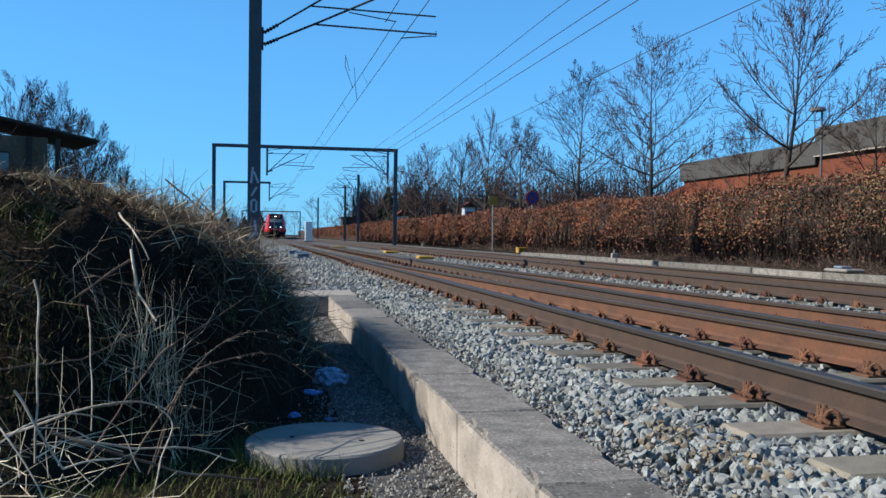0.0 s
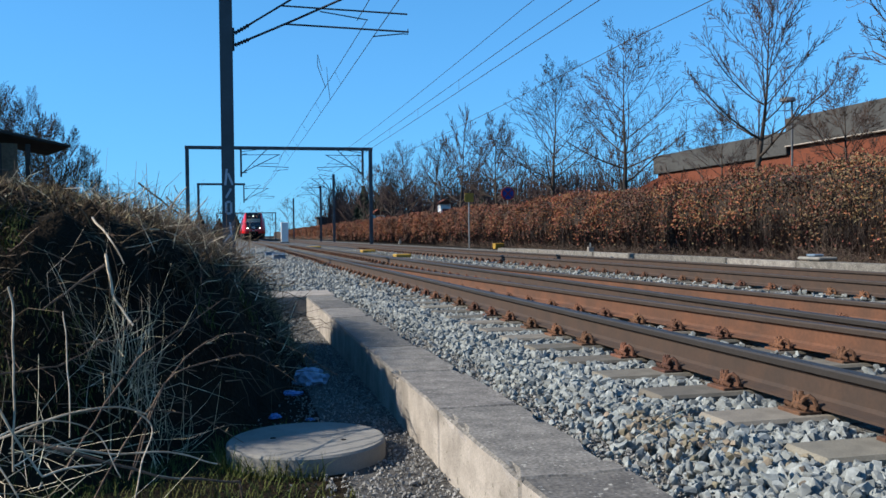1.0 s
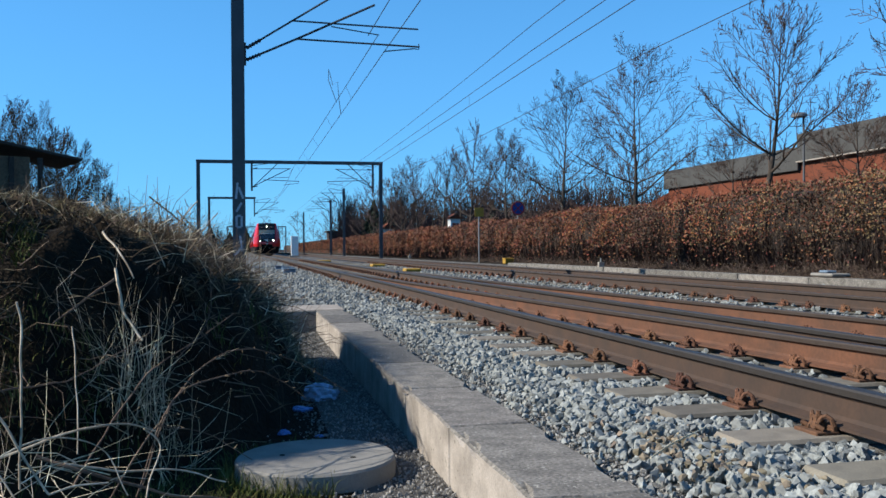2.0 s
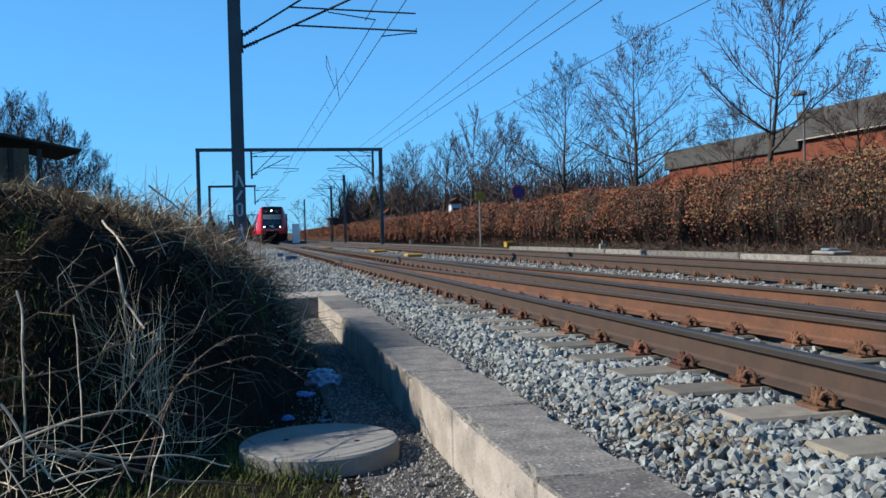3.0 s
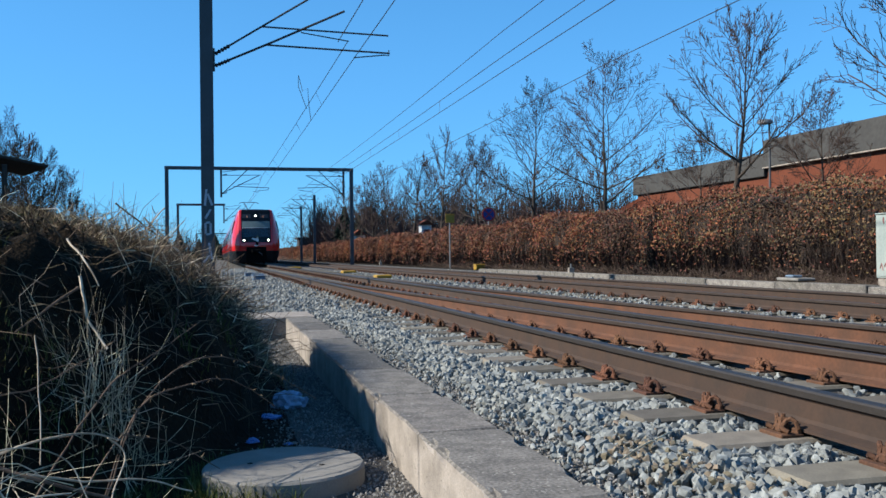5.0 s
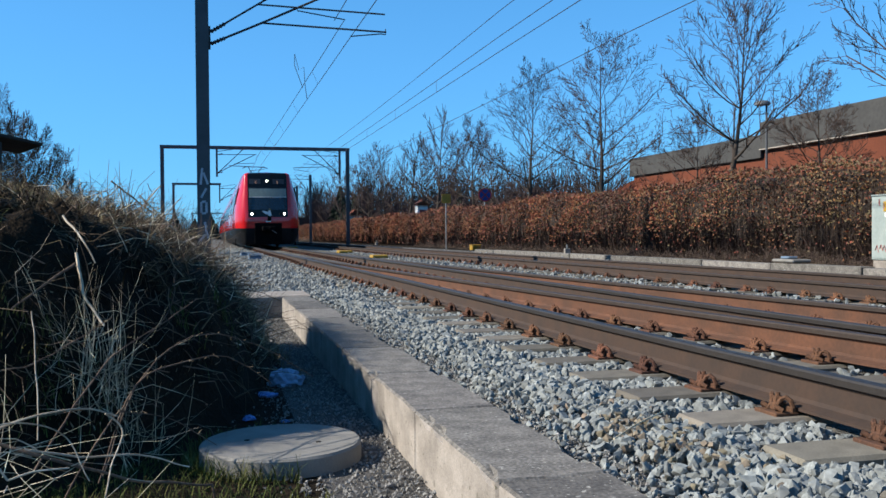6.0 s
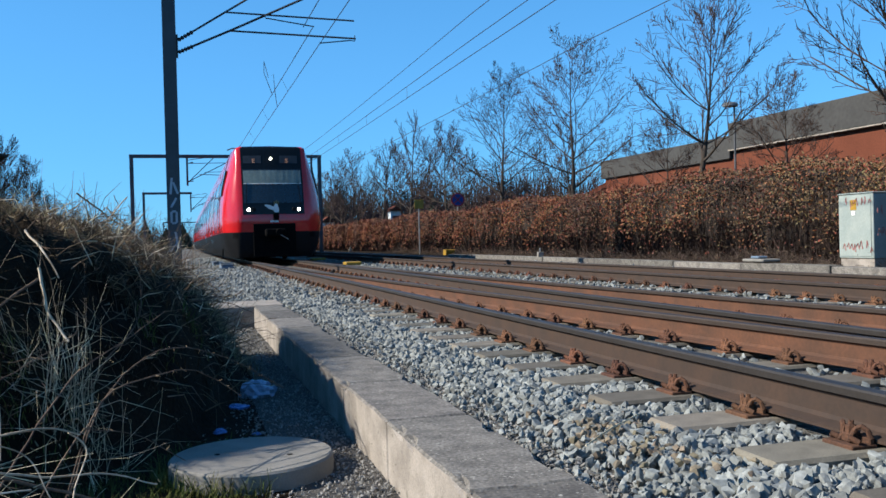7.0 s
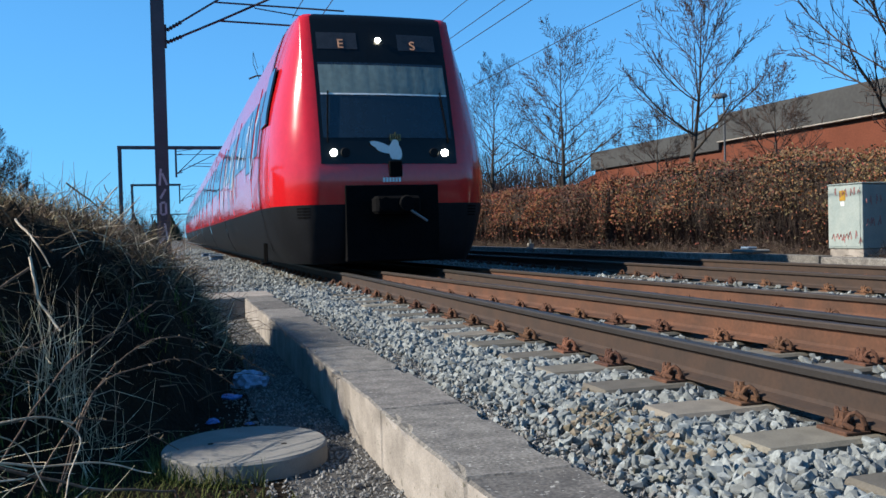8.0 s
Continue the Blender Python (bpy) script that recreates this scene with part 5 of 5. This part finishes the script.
def stones(name, x, y, z, size, mat, label, parent=None, seed=1):
    """Angular broken stones, each turned and sized by chance."""
    g = np.random.default_rng(seed)
    n = len(x)
    shapes = PEBBLE_SHAPES if name == "gravel" else STONE_SHAPES
    pick = g.integers(0, len(shapes), n)
    q, _ = np.linalg.qr(g.normal(0, 1, (n, 3, 3)))
    size, centre = np.asarray(size), np.stack([x, y, z], 1)
    vs, fs, o = [], [], 0
    for k, (sv, sf) in enumerate(shapes):
        w = np.nonzero(pick == k)[0]
        c = np.einsum("nij,kj->nki", q[w], sv) * size[w][:, None, None] + centre[w][:, None]
        fs.append((sf[None] + (np.arange(len(w)) * len(sv))[:, None, None]).reshape(-1, 3) + o)
        vs.append(c.reshape(-1, 3))
        o += len(w) * len(sv)
    v, f = np.concatenate(vs), np.concatenate(fs)
    ob = new(name, mesh_of(name, v.reshape(-1, 3), f, mat))
    if parent is not None:
        ob.parent = parent
    return tagged(ob, kind="stuff") if parent is not None else tagged(ob, label, "stones", kind="stuff")


def clear_of_track(x, y, sleeper_x):
    """True where no sleeper or rail lies."""
    k = np.abs((y - FIRST) / STEP - np.round((y - FIRST) / STEP)) * STEP
    on = (x > sleeper_x - 0.05) & (k < 0.165)
    for at in (R1, R2, T2A, T2B):
        on |= np.abs(x - at) < 0.10
    b = bend(y) + 0.075
    on |= (np.abs(x - R1 - b) < 0.10) | (np.abs(x - R2 - b) < 0.10)
    return ~on


def scatter(n, x0, x1, y0, y1, power=1.0):
    return x0 + rng.random(n) * (x1 - x0), y0 + rng.random(n) ** power * (y1 - y0)


def build_ballast():
    x, y = scatter(17000, 1.30, 2.45, 1.0, 12.5, 1.25)
    k = clear_of_track(x, y, 1.93)
    # the stones thin out to fine gravel along the kerb
    k &= rng.random(len(x)) < np.interp(x, [1.30, 1.42, 1.62], [0.25, 0.6, 1.0])
    x, y = x[k], y[k]
    size = 0.017 + 0.026 * rng.random(len(x)) ** 1.3
    size *= np.interp(x, [1.3, 1.5, 1.62], [0.5, 0.8, 1.0])
    z = ground_z(x, y) + np.interp(x, [1.3, 1.6, 1.85, 2.0], [0.0, 0.008, 0.008, -0.012]) + rng.random(len(x)) * 0.03
    bed = empty("ballast_shoulder", None, "loose angular grey granite ballast beside the rails", "ballast")
    single = np.nonzero((x > 1.56) & (y > 2.7) & (y < 3.9))[0][:300]
    shapes = []
    for sv, sf in STONE_SHAPES:
        shapes.append(mesh_of("stone", sv, sf, M_STONEPART))
    for i, j in enumerate(single):
        st = new("stone", shapes[i % len(shapes)])
        st.parent = bed
        st.location = (x[j], y[j], z[j])
        st.rotation_euler = tuple(rng.random(3) * 6.28)
        st.scale = (size[j],) * 3
    rest = np.ones(len(x), dtype=bool)
    rest[single] = False
    x, y, z, size = x[rest], y[rest], z[rest], size[rest]
    stones("loose_ballast", x, y, z, size, M_STONE, "", bed, seed=2)
    x, y = scatter(9000, 2.55, 5.6, 1.5, 20, 1.4)
    k = clear_of_track(x, y, 1.93)
    x, y = x[k], y[k]
    stones("ballast", x, y, ground_z(x, y) + 0.01 + rng.random(len(x)) * 0.03, 0.018 + 0.017 * rng.random(len(x)), M_STONE, "pale granite ballast between the rails", seed=3)
    x, y = scatter(13000, -0.7, 2.4, 11.2, 60, 1.7)
    k = clear_of_track(x, y, 1.93) & ~((x < 1.3) & (y < 12.9))
    x, y = x[k], y[k]
    stones("ballast", x, y, ground_z(x, y) + 0.01 + rng.random(len(x)) * 0.04, (0.021 + 0.017 * rng.random(len(x))) * np.clip(0.8 + y / 60, 1, 1.7), M_STONE, "pale ballast shoulder beside the track", seed=4)
    x, y = scatter(9000, 5.6, 10.4, 6, 45, 1.4)
    k = clear_of_track(x, y, 6.45)
    x, y = x[k], y[k]
    stones("ballast", x, y, ground_z(x, y) + 0.015 + rng.random(len(x)) * 0.04, 0.022 + 0.018 * rng.random(len(x)), M_STONE, "pale ballast between the tracks", seed=5)
    x, y = rng.normal(1.66, 0.09, 130), rng.normal(3.1, 0.28, 130)
    stones("ballast", x, y, ground_z(x, y) + 0.035 + rng.random(130) * 0.015, 0.014 + 0.015 * rng.random(130), M_TANSTONE, "patch of tan-coloured stones in the ballast", seed=6)
    # fine gravel along the kerb's track side, and in the yard
    x, y = scatter(9000, 1.285, 1.72, 1.0, 9, 1.3)
    k = rng.random(len(x)) < np.interp(x, [1.285, 1.5, 1.72], [1, 0.8, 0.15])
    x, y = x[k], y[k]
    stones("gravel", x, y, ground_z(x, y) + rng.random(len(x)) * 0.022, 0.005 + 0.009 * rng.random(len(x)), M_PEBBLE, "fine grey gravel spilled along the kerb", seed=7)
    x, y = scatter(16500, 0.02, 0.885, 1.6, 11.7, 1.25)
    k = (rng.random(len(x)) < np.interp(x, [0.25, 0.7], [0.12, 1.0])) & (mound(x, y) < 0.05) & (np.hypot(x - 0.315, y - 4.33) > 0.4) & (x > np.interp(y, [2, 3.4, 4, 5], [0.55, 0.3, 0.15, 0.0]) + rng.normal(0, 0.08, len(x)))
    x, y = x[k], y[k]
    stones("gravel", x, y, ground_z(x, y) + rng.random(len(x)) * 0.012, 0.005 + 0.010 * rng.random(len(x)) ** 2, M_PEBBLE, "grey gravel of the yard beside the kerb", seed=8)


build_ballast()


# ---- plants on and before the bank ----
def blades(name, x, y, z, length, lean, mat, label, width=0.004, seed=1, parts=3):
    """Grass blades: bent ribbons of a few segments."""
    g = np.random.default_rng(seed)
    n = len(x)
    az = g.random(n) * 2 * math.pi
    d = np.stack([np.cos(az), np.sin(az)], 1)
    base = np.stack([x, y, z], 1)
    wdir = np.stack([-d[:, 1], d[:, 0], np.zeros(n)], 1) * (width * (0.6 + 0.8 * g.random((n, 1))))
    rows = []
    for i in range(parts + 1):
        t = i / parts
        p = base.copy()
        p[:, :2] += d * (lean * length * t ** 1.8)[:, None]
        p[:, 2] += length * (t - 0.35 * lean * t * t)
        w = wdir * (1 - 0.85 * t)
        rows.append(np.stack([p - w, p + w], 1))
    v = np.stack(rows, 1).reshape(n, -1, 3)
    f = np.array([[2 * i, 2 * i + 1, 2 * i + 3, 2 * i + 2] for i in range(parts)])
    f = (f[None] + (np.arange(n) * 2 * (parts + 1))[:, None, None]).reshape(-1, 4)
    return tagged(new(name, mesh_of(name, v.reshape(-1, 3), f, mat)), label, "grass", kind="stuff")


def on_bank(n, x0, x1, y0, y1, low=0.05):
    x, y = x0 + rng.random(n) * (x1 - x0), y0 + rng.random(n) * (y1 - y0)
    k = mound(x, y) > low
    return x[k], y[k]


def build_grass():
    # dry tufts along the crest
    cx, cy = on_bank(300, -3.2, -0.65, 6.2, 9.6, 0.2)
    x = np.repeat(cx, 34) + rng.normal(0, 0.06, len(cx) * 34)
    y = np.repeat(cy, 34) + rng.normal(0, 0.06, len(cx) * 34)
    n = len(x)
    blades("dry_grass", x, y, ground_z(x, y) - 0.02, 0.05 + 0.13 * rng.random(n), 0.3 + 0.8 * rng.random(n), M_STRAW, "tufts of dry straw-coloured grass on the bank", 0.003, 11)
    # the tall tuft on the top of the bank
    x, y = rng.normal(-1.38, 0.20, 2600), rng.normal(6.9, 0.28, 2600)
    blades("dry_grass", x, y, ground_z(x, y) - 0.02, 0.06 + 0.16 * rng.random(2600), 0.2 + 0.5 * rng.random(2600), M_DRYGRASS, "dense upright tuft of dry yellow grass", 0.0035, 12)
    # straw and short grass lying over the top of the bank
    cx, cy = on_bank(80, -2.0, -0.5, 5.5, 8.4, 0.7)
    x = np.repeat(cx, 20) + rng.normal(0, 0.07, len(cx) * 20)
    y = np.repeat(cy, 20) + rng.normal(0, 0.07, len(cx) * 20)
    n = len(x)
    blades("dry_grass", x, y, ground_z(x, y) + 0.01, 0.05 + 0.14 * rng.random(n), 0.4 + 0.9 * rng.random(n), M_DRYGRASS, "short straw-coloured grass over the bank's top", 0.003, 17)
    # green tufts here and there on the upper face
    cx, cy = on_bank(34, -2.0, 0.2, 4.6, 7.2, 0.45)
    x = np.repeat(cx, 45) + rng.normal(0, 0.045, len(cx) * 45)
    y = np.repeat(cy, 45) + rng.normal(0, 0.045, len(cx) * 45)
    n = len(x)
    blades("green_grass", x, y, ground_z(x, y) - 0.01, 0.06 + 0.14 * rng.random(n), 0.5 + 0.8 * rng.random(n), M_GRASS, "green grass tufts on the bank's upper face", 0.003, 18)
    # hanging dead grass on the face, its shade put into a darker colour
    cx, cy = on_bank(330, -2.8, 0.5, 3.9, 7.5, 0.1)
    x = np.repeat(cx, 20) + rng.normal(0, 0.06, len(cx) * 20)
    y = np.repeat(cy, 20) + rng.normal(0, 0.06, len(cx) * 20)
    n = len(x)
    blades("dead_grass", x, y, ground_z(x, y) - 0.02, 0.08 + 0.20 * rng.random(n), 0.7 + 0.9 * rng.random(n), M_SHADEGRASS, "matted dead grass on the bank's face, darkened for shade", 0.003, 13)
    # tall dry grass at the bank's end by the ballast
    x, y = rng.normal(0.26, 0.14, 1300), rng.normal(7.9, 0.35, 1300)
    blades("dry_grass", x, y, ground_z(x, y) - 0.02, 0.07 + 0.24 * rng.random(1300), 0.2 + 0.6 * rng.random(1300), M_DRYGRASS, "tall thin dry grass at the end of the bank", 0.003, 14)
    # green grass before the lid
    n = 9000
    x, y = -1.6 + rng.random(n) * 2.3, 1.9 + rng.random(n) * 2.6
    k = (x < np.interp(y, [2, 3.0, 3.7, 4.2, 4.6], [0.75, 0.62, 0.35, 0.0, -0.1]) + rng.normal(0, 0.07, n)) & (np.hypot(x - 0.315, y - 4.33) > 0.40)
    x, y = x[k], y[k]
    n = len(x)
    blades("green_grass", x, y, ground_z(x, y) - 0.01, 0.035 + 0.085 * rng.random(n) ** 1.5, 0.3 + 0.8 * rng.random(n), M_GRASS, "short green and yellow grass on the yard", 0.0028, 15)


    a, rr = rng.random(900) * 2 * math.pi, 0.39 + 0.07 * rng.random(900)
    x, y = 0.315 + rr * np.cos(a), 4.33 + rr * np.sin(a)
    k = x < 0.36
    x, y = x[k], y[k]
    blades("green_grass", x, y, ground_z(x, y) - 0.01, 0.05 + 0.10 * rng.random(len(x)), 0.2 + 0.7 * rng.random(len(x)), M_GRASS, "green grass growing against the lid", 0.0028, 16)


build_grass()


def sticks(name, x, y, z, length, rise, r, mat, label, seed):
    """Many short crooked twigs, each of three joints."""
    g = np.random.default_rng(seed)
    n = len(x)
    az = g.random(n) * 2 * math.pi
    el = rise * g.normal(0.5, 0.5, n)
    p = np.stack([x, y, z], 1)
    rows = []
    rad = r * (0.5 + g.random(n))
    for i in range(3):
        d = np.stack([np.cos(az) * np.cos(el), np.sin(az) * np.cos(el), np.sin(el)], 1)
        q = p + d * (length / 3)[:, None]
        rows.append(np.concatenate([p, q, (rad * (1 - 0.25 * i))[:, None], (rad * (0.75 - 0.25 * i))[:, None]], 1))
        p = q
        az = az + g.normal(0, 0.45, n)
        el = el + g.normal(-0.15, 0.35, n)
    v, f = strips(np.concatenate(rows), 4)
    return tagged(new(name, mesh_of(name, v, f, mat)), label, "twigs", kind="stuff")


def build_sticks():
    x, y = on_bank(1900, -3.0, 0.5, 3.9, 9.5, 0.08)
    n = len(x)
    sticks("twigs", x, y, ground_z(x, y) + 0.01, 0.10 + 0.28 * rng.random(n), 0.6, 0.0035, M_BRAMBLE, "tangle of dead brown twigs over the bank", 21)
    x, y = on_bank(240, -2.6, 0.5, 5.0, 9.6, 0.3)
    n = len(x)
    sticks("twigs", x, y, ground_z(x, y) + 0.03, 0.12 + 0.30 * rng.random(n), 0.7, 0.003, M_CANE, "pale dead stalks over the bank", 22)
    # straw lying matted over the top
    x, y = on_bank(5200, -3.0, 0.3, 5.2, 9.0, 0.75)
    n = len(x)
    sticks("straw", x, y, ground_z(x, y) + 0.005 + 0.05 * rng.random(n), 0.08 + 0.20 * rng.random(n), 0.30, 0.0017, M_STRAW, "straw lying matted over the bank's top", 29)
    # roots and thin stems hanging down the face
    x, y = on_bank(1300, -2.6, 0.4, 3.9, 6.4, 0.15)
    n = len(x)
    sticks("roots", x, y, ground_z(x, y) + 0.03, 0.15 + 0.35 * rng.random(n), -0.9, 0.0020, M_BRAMBLE, "thin roots and stems hanging down the bank", 30)
    # broken sticks along the crest
    x, y = -2.4 + rng.random(260) * 2.7, 7.6 + rng.random(260) * 1.3
    sticks("twigs", x, y, ground_z(x, y) + 0.02, 0.10 + 0.20 * rng.random(260), 0.9, 0.006, M_BRAMBLE, "broken brown sticks along the bank's crest", 25)
    # twigs and stalks tangled down the end of the bank, in the sun
    x, y = on_bank(1500, -1.1, 0.5, 6.4, 8.9, 0.12)
    n = len(x)
    sticks("twigs", x, y, ground_z(x, y) + 0.02, 0.15 + 0.40 * rng.random(n), 0.75, 0.0032, M_BRAMBLE, "crossing brown twigs down the end of the bank", 26)
    x, y = on_bank(520, -1.2, 0.5, 6.2, 8.9, 0.12)
    n = len(x)
    sticks("twigs", x, y, ground_z(x, y) + 0.03, 0.12 + 0.32 * rng.random(n), 0.8, 0.0024, M_CANE, "pale stalks crossing down the end of the bank", 27)
    # dead weeds at the hedge's foot
    n = 6000
    x, y = 10.95 + rng.random(n) * 0.8, 9 + rng.random(n) ** 1.4 * 40
    h = (0.5 + 0.5 * np.sin(y * 1.3) * np.sin(y * 0.47 + 1)) * np.clip((x - 10.9) / 0.5, 0.1, 1)
    sticks("weeds", x, y, -0.08 + 0.30 * rng.random(n) * h, 0.12 + 0.32 * rng.random(n), 0.9, 0.0050, M_WEED, "grey-brown dead weeds at the hedge's foot", 28)
    # pale stalks standing in a bush on the face
    x, y = rng.normal(-0.50, 0.11, 220), rng.normal(4.45, 0.10, 220)
    sticks("stalks", x, y, ground_z(x, y), 0.18 + 0.36 * rng.random(220), 2.1, 0.0013, M_CANE, "bush of thin pale upright stalks", 23)
    # heap of broken canes in front, brightened for the sun on them
    x, y = rng.normal(-0.72, 0.15, 64), rng.normal(3.0, 0.2, 64)
    sticks("canes", x, y, ground_z(x, y) + 0.10 + rng.random(64) * 0.28, 0.20 + 0.35 * rng.random(64), 0.8, 0.0016, M_CANE, "heap of broken canes brightened for sheen", 24)


build_sticks()


def curve_points(ctrl, n=22):
    """A smooth line through control points."""
    c = [Vector(p) for p in ctrl]
    c = [c[0] * 2 - c[1]] + c + [c[-1] * 2 - c[-2]]
    out = []
    for i in range(1, len(c) - 2):
        for k in range(n // (len(c) - 3)):
            t = k / (n // (len(c) - 3))
            out.append(0.5 * (2 * c[i] + (c[i + 1] - c[i - 1]) * t + (2 * c[i - 1] - 5 * c[i] + 4 * c[i + 1] - c[i + 2]) * t * t + (3 * c[i] - c[i - 1] - 3 * c[i + 1] + c[i + 2]) * t ** 3))
    return out + [c[-2]]


def stem(ctrl, r0, r1, mat, label, thorns=0, seed=0, category="stem"):
    r = random.Random(seed)
    pts = curve_points(ctrl)
    pts = [p + noise.noise_vector(p * 9.0) * 0.008 for p in pts]
    ob = empty("bramble_stem" if thorns else "dead_branch", None, label, category, "stems on the bank")
    part("stalk", tubed(pts, r0 * 0.68, r1 * 0.68, n=6), mat, ob)
    if thorns:
        for k in range(thorns):
            i = r.randrange(1, len(pts) - 1)
            d = Vector((r.gauss(0, 1), r.gauss(0, 1), r.gauss(0.4, 1))).normalized()
            part("bud", tubed([pts[i], pts[i] + d * r.uniform(0.012, 0.026)], 0.0035, 0.001, n=4), mat, ob)


BR = "arching thorny bramble stem with small buds"
stem([(-0.45, 3.95, -0.42), (-0.33, 4.1, -0.07), (-0.09, 4.4, 0.11), (0.22, 4.7, 0.02), (0.53, 4.9, -0.19)], 0.0065, 0.003, M_BRAMBLE, BR, 26, 1)
stem([(-0.46, 3.85, -0.42), (-0.32, 4.0, -0.05), (-0.06, 4.2, 0.03), (0.10, 4.4, -0.01), (0.29, 4.6, -0.17)], 0.006, 0.003, M_BRAMBLE, BR, 24, 2)
stem([(-0.66, 3.6, -0.30), (-0.46, 4.0, 0.03), (-0.32, 4.4, 0.12), (-0.07, 4.8, 0.26)], 0.007, 0.003, M_BRAMBLE, BR, 20, 3)
stem([(-0.55, 3.55, -0.40), (-0.39, 3.7, -0.13), (-0.31, 3.8, -0.13), (-0.18, 3.9, -0.18), (0.01, 4.0, -0.33)], 0.0055, 0.0025, M_BRAMBLE, BR, 16, 4)
stem([(-0.95, 3.5, 0.08), (-0.78, 3.7, 0.08), (-0.67, 3.9, 0.09), (-0.45, 4.4, 0.21)], 0.006, 0.003, M_BRAMBLE, BR, 14, 5)
stem([(-0.52, 4.5, -0.2), (-0.35, 4.7, 0.05), (-0.22, 5.0, 0.20), (-0.20, 5.2, 0.42)], 0.006, 0.0025, M_BRAMBLE, BR, 14, 6)
stem([(-0.63, 3.3, -0.14), (-0.45, 3.35, -0.19), (-0.26, 3.4, -0.21), (-0.09, 3.5, -0.29)], 0.007, 0.004, M_CANE, "thick pale dead branch lying before the bank")
stem([(-0.70, 3.2, -0.09), (-0.47, 3.2, -0.18), (-0.25, 3.3, -0.28), (-0.01, 3.4, -0.34)], 0.010, 0.006, M_BRAMBLE, "dark dead branch lying before the bank")
stem([(-0.01, 3.4, -0.34), (0.0, 3.4, -0.42), (0.0, 3.4, -0.49)], 0.007, 0.006, M_BRAMBLE, "broken dark branch end in the grass")
stem([(-0.80, 3.0, -0.06), (-0.54, 3.05, 0.02), (-0.39, 3.1, 0.02), (-0.32, 3.2, -0.03)], 0.0065, 0.004, M_CANE, "brightened broken cane lying before the bank")
stem([(-0.35, 3.16, -0.01), (-0.30, 3.2, -0.08), (-0.33, 3.1, -0.17), (-0.35, 3.0, -0.30)], 0.0045, 0.0035, M_CANE, "brightened bent cane before the bank")
stem([(-0.72, 2.8, 0.12), (-0.64, 2.8, -0.02), (-0.58, 2.8, -0.12)], 0.006, 0.0045, M_CANE, "brightened broken cane lying before the bank")
stem([(-0.58, 2.8, -0.12), (-0.51, 2.85, -0.11), (-0.43, 2.9, -0.12)], 0.0045, 0.0035, M_CANE, "brightened broken cane lying before the bank")
stem([(-0.85, 2.9, -0.10), (-0.66, 3.0, 0.0), (-0.48, 3.1, -0.05), (-0.40, 3.1, -0.22)], 0.0045, 0.003, M_CANE, "brightened bent cane before the bank")
stem([(-0.9, 3.0, 0.1), (-0.7, 2.9, -0.15), (-0.6, 2.85, -0.35)], 0.0045, 0.003, M_CANE, "brightened bent cane before the bank")
stem([(-0.645, 4.65, 0.51), (-0.61, 4.57, 0.38), (-0.58, 4.5, 0.29), (-0.49, 4.42, 0.17)], 0.011, 0.008, M_CANE, "thick pale stump-like branch on the bank")
stem([(-0.64, 4.6, 0.46), (-0.77, 4.5, 0.36), (-0.88, 4.4, 0.26)], 0.010, 0.006, M_BRAMBLE, "dark side branch on the bank")
stem([(-0.71, 3.9, 0.29), (-0.68, 3.8, 0.09), (-0.66, 3.7, -0.20)], 0.004, 0.004, M_CANE, "straight pale upright stalk before the bank")
stem([(-0.67, 2.8, 0.45), (-0.655, 2.8, 0.32), (-0.66, 2.8, -0.10)], 0.005, 0.005, M_CANE, "straight pale upright stalk before the bank")
stem([(-0.92, 7.55, 0.84), (-0.79, 7.5, 0.78), (-0.67, 7.5, 0.77), (-0.57, 7.5, 0.80), (-0.48, 7.5, 0.89), (-0.39, 7.5, 1.0)], 0.018, 0.007, M_CANE, "curved pale branch arching above the bank's crest")
stem([(-0.47, 7.6, 0.95), (-0.49, 7.6, 0.98), (-0.50, 7.6, 1.02)], 0.006, 0.004, M_BRAMBLE, "thin dark side twig above the crest")
stem([(-0.82, 8.0, 1.06), (-0.42, 8.2, 0.74), (0.01, 8.4, 0.42), (0.34, 8.6, 0.17)], 0.011, 0.006, M_BRAMBLE, "long dark branch lying down the bank")
stem([(-0.60, 8.1, 0.95), (-0.25, 8.1, 0.60), (0.10, 8.0, 0.34), (0.28, 7.9, 0.12)], 0.012, 0.007, M_CANE, "long pale branch lying down the bank")
stem([(-0.02, 6.1, 0.30), (0.03, 6.1, 0.16), (0.05, 6.1, 0.0)], 0.007, 0.005, M_CANE, "thin pale broken stalk on the bank")
stem([(-0.74, 4.9, 0.70), (-0.62, 4.75, 0.57), (-0.56, 4.7, 0.46)], 0.009, 0.005, M_CANE, "thin pale broken stalk on the bank")

# a thin dry stalk lying over the ballast
stalk = link("straw", tubed(curve_points([(1.42, 2.98, -0.17), (1.62, 3.18, -0.165), (1.86, 3.38, -0.16)]), 0.0035, n=5), M_CANE)
tagged(stalk, "single dry straw stalk lying on the ballast", "straw")

def motions():
    rows = []
    for k in range(17):
        t = 0.5 * k
        y = 13.0 + 17.4 * (8.0 - t) + float(np.interp(t, [0, 1.5, 3, 6, 7, 7.5, 8], [0, 0.6, 1.1, 1.1, 0.85, 0.6, 0.1]))
        rows.append((t, pose(CENTRE + float(drift(y)), y, 0.0)))
    walk(train, rows)


motions()
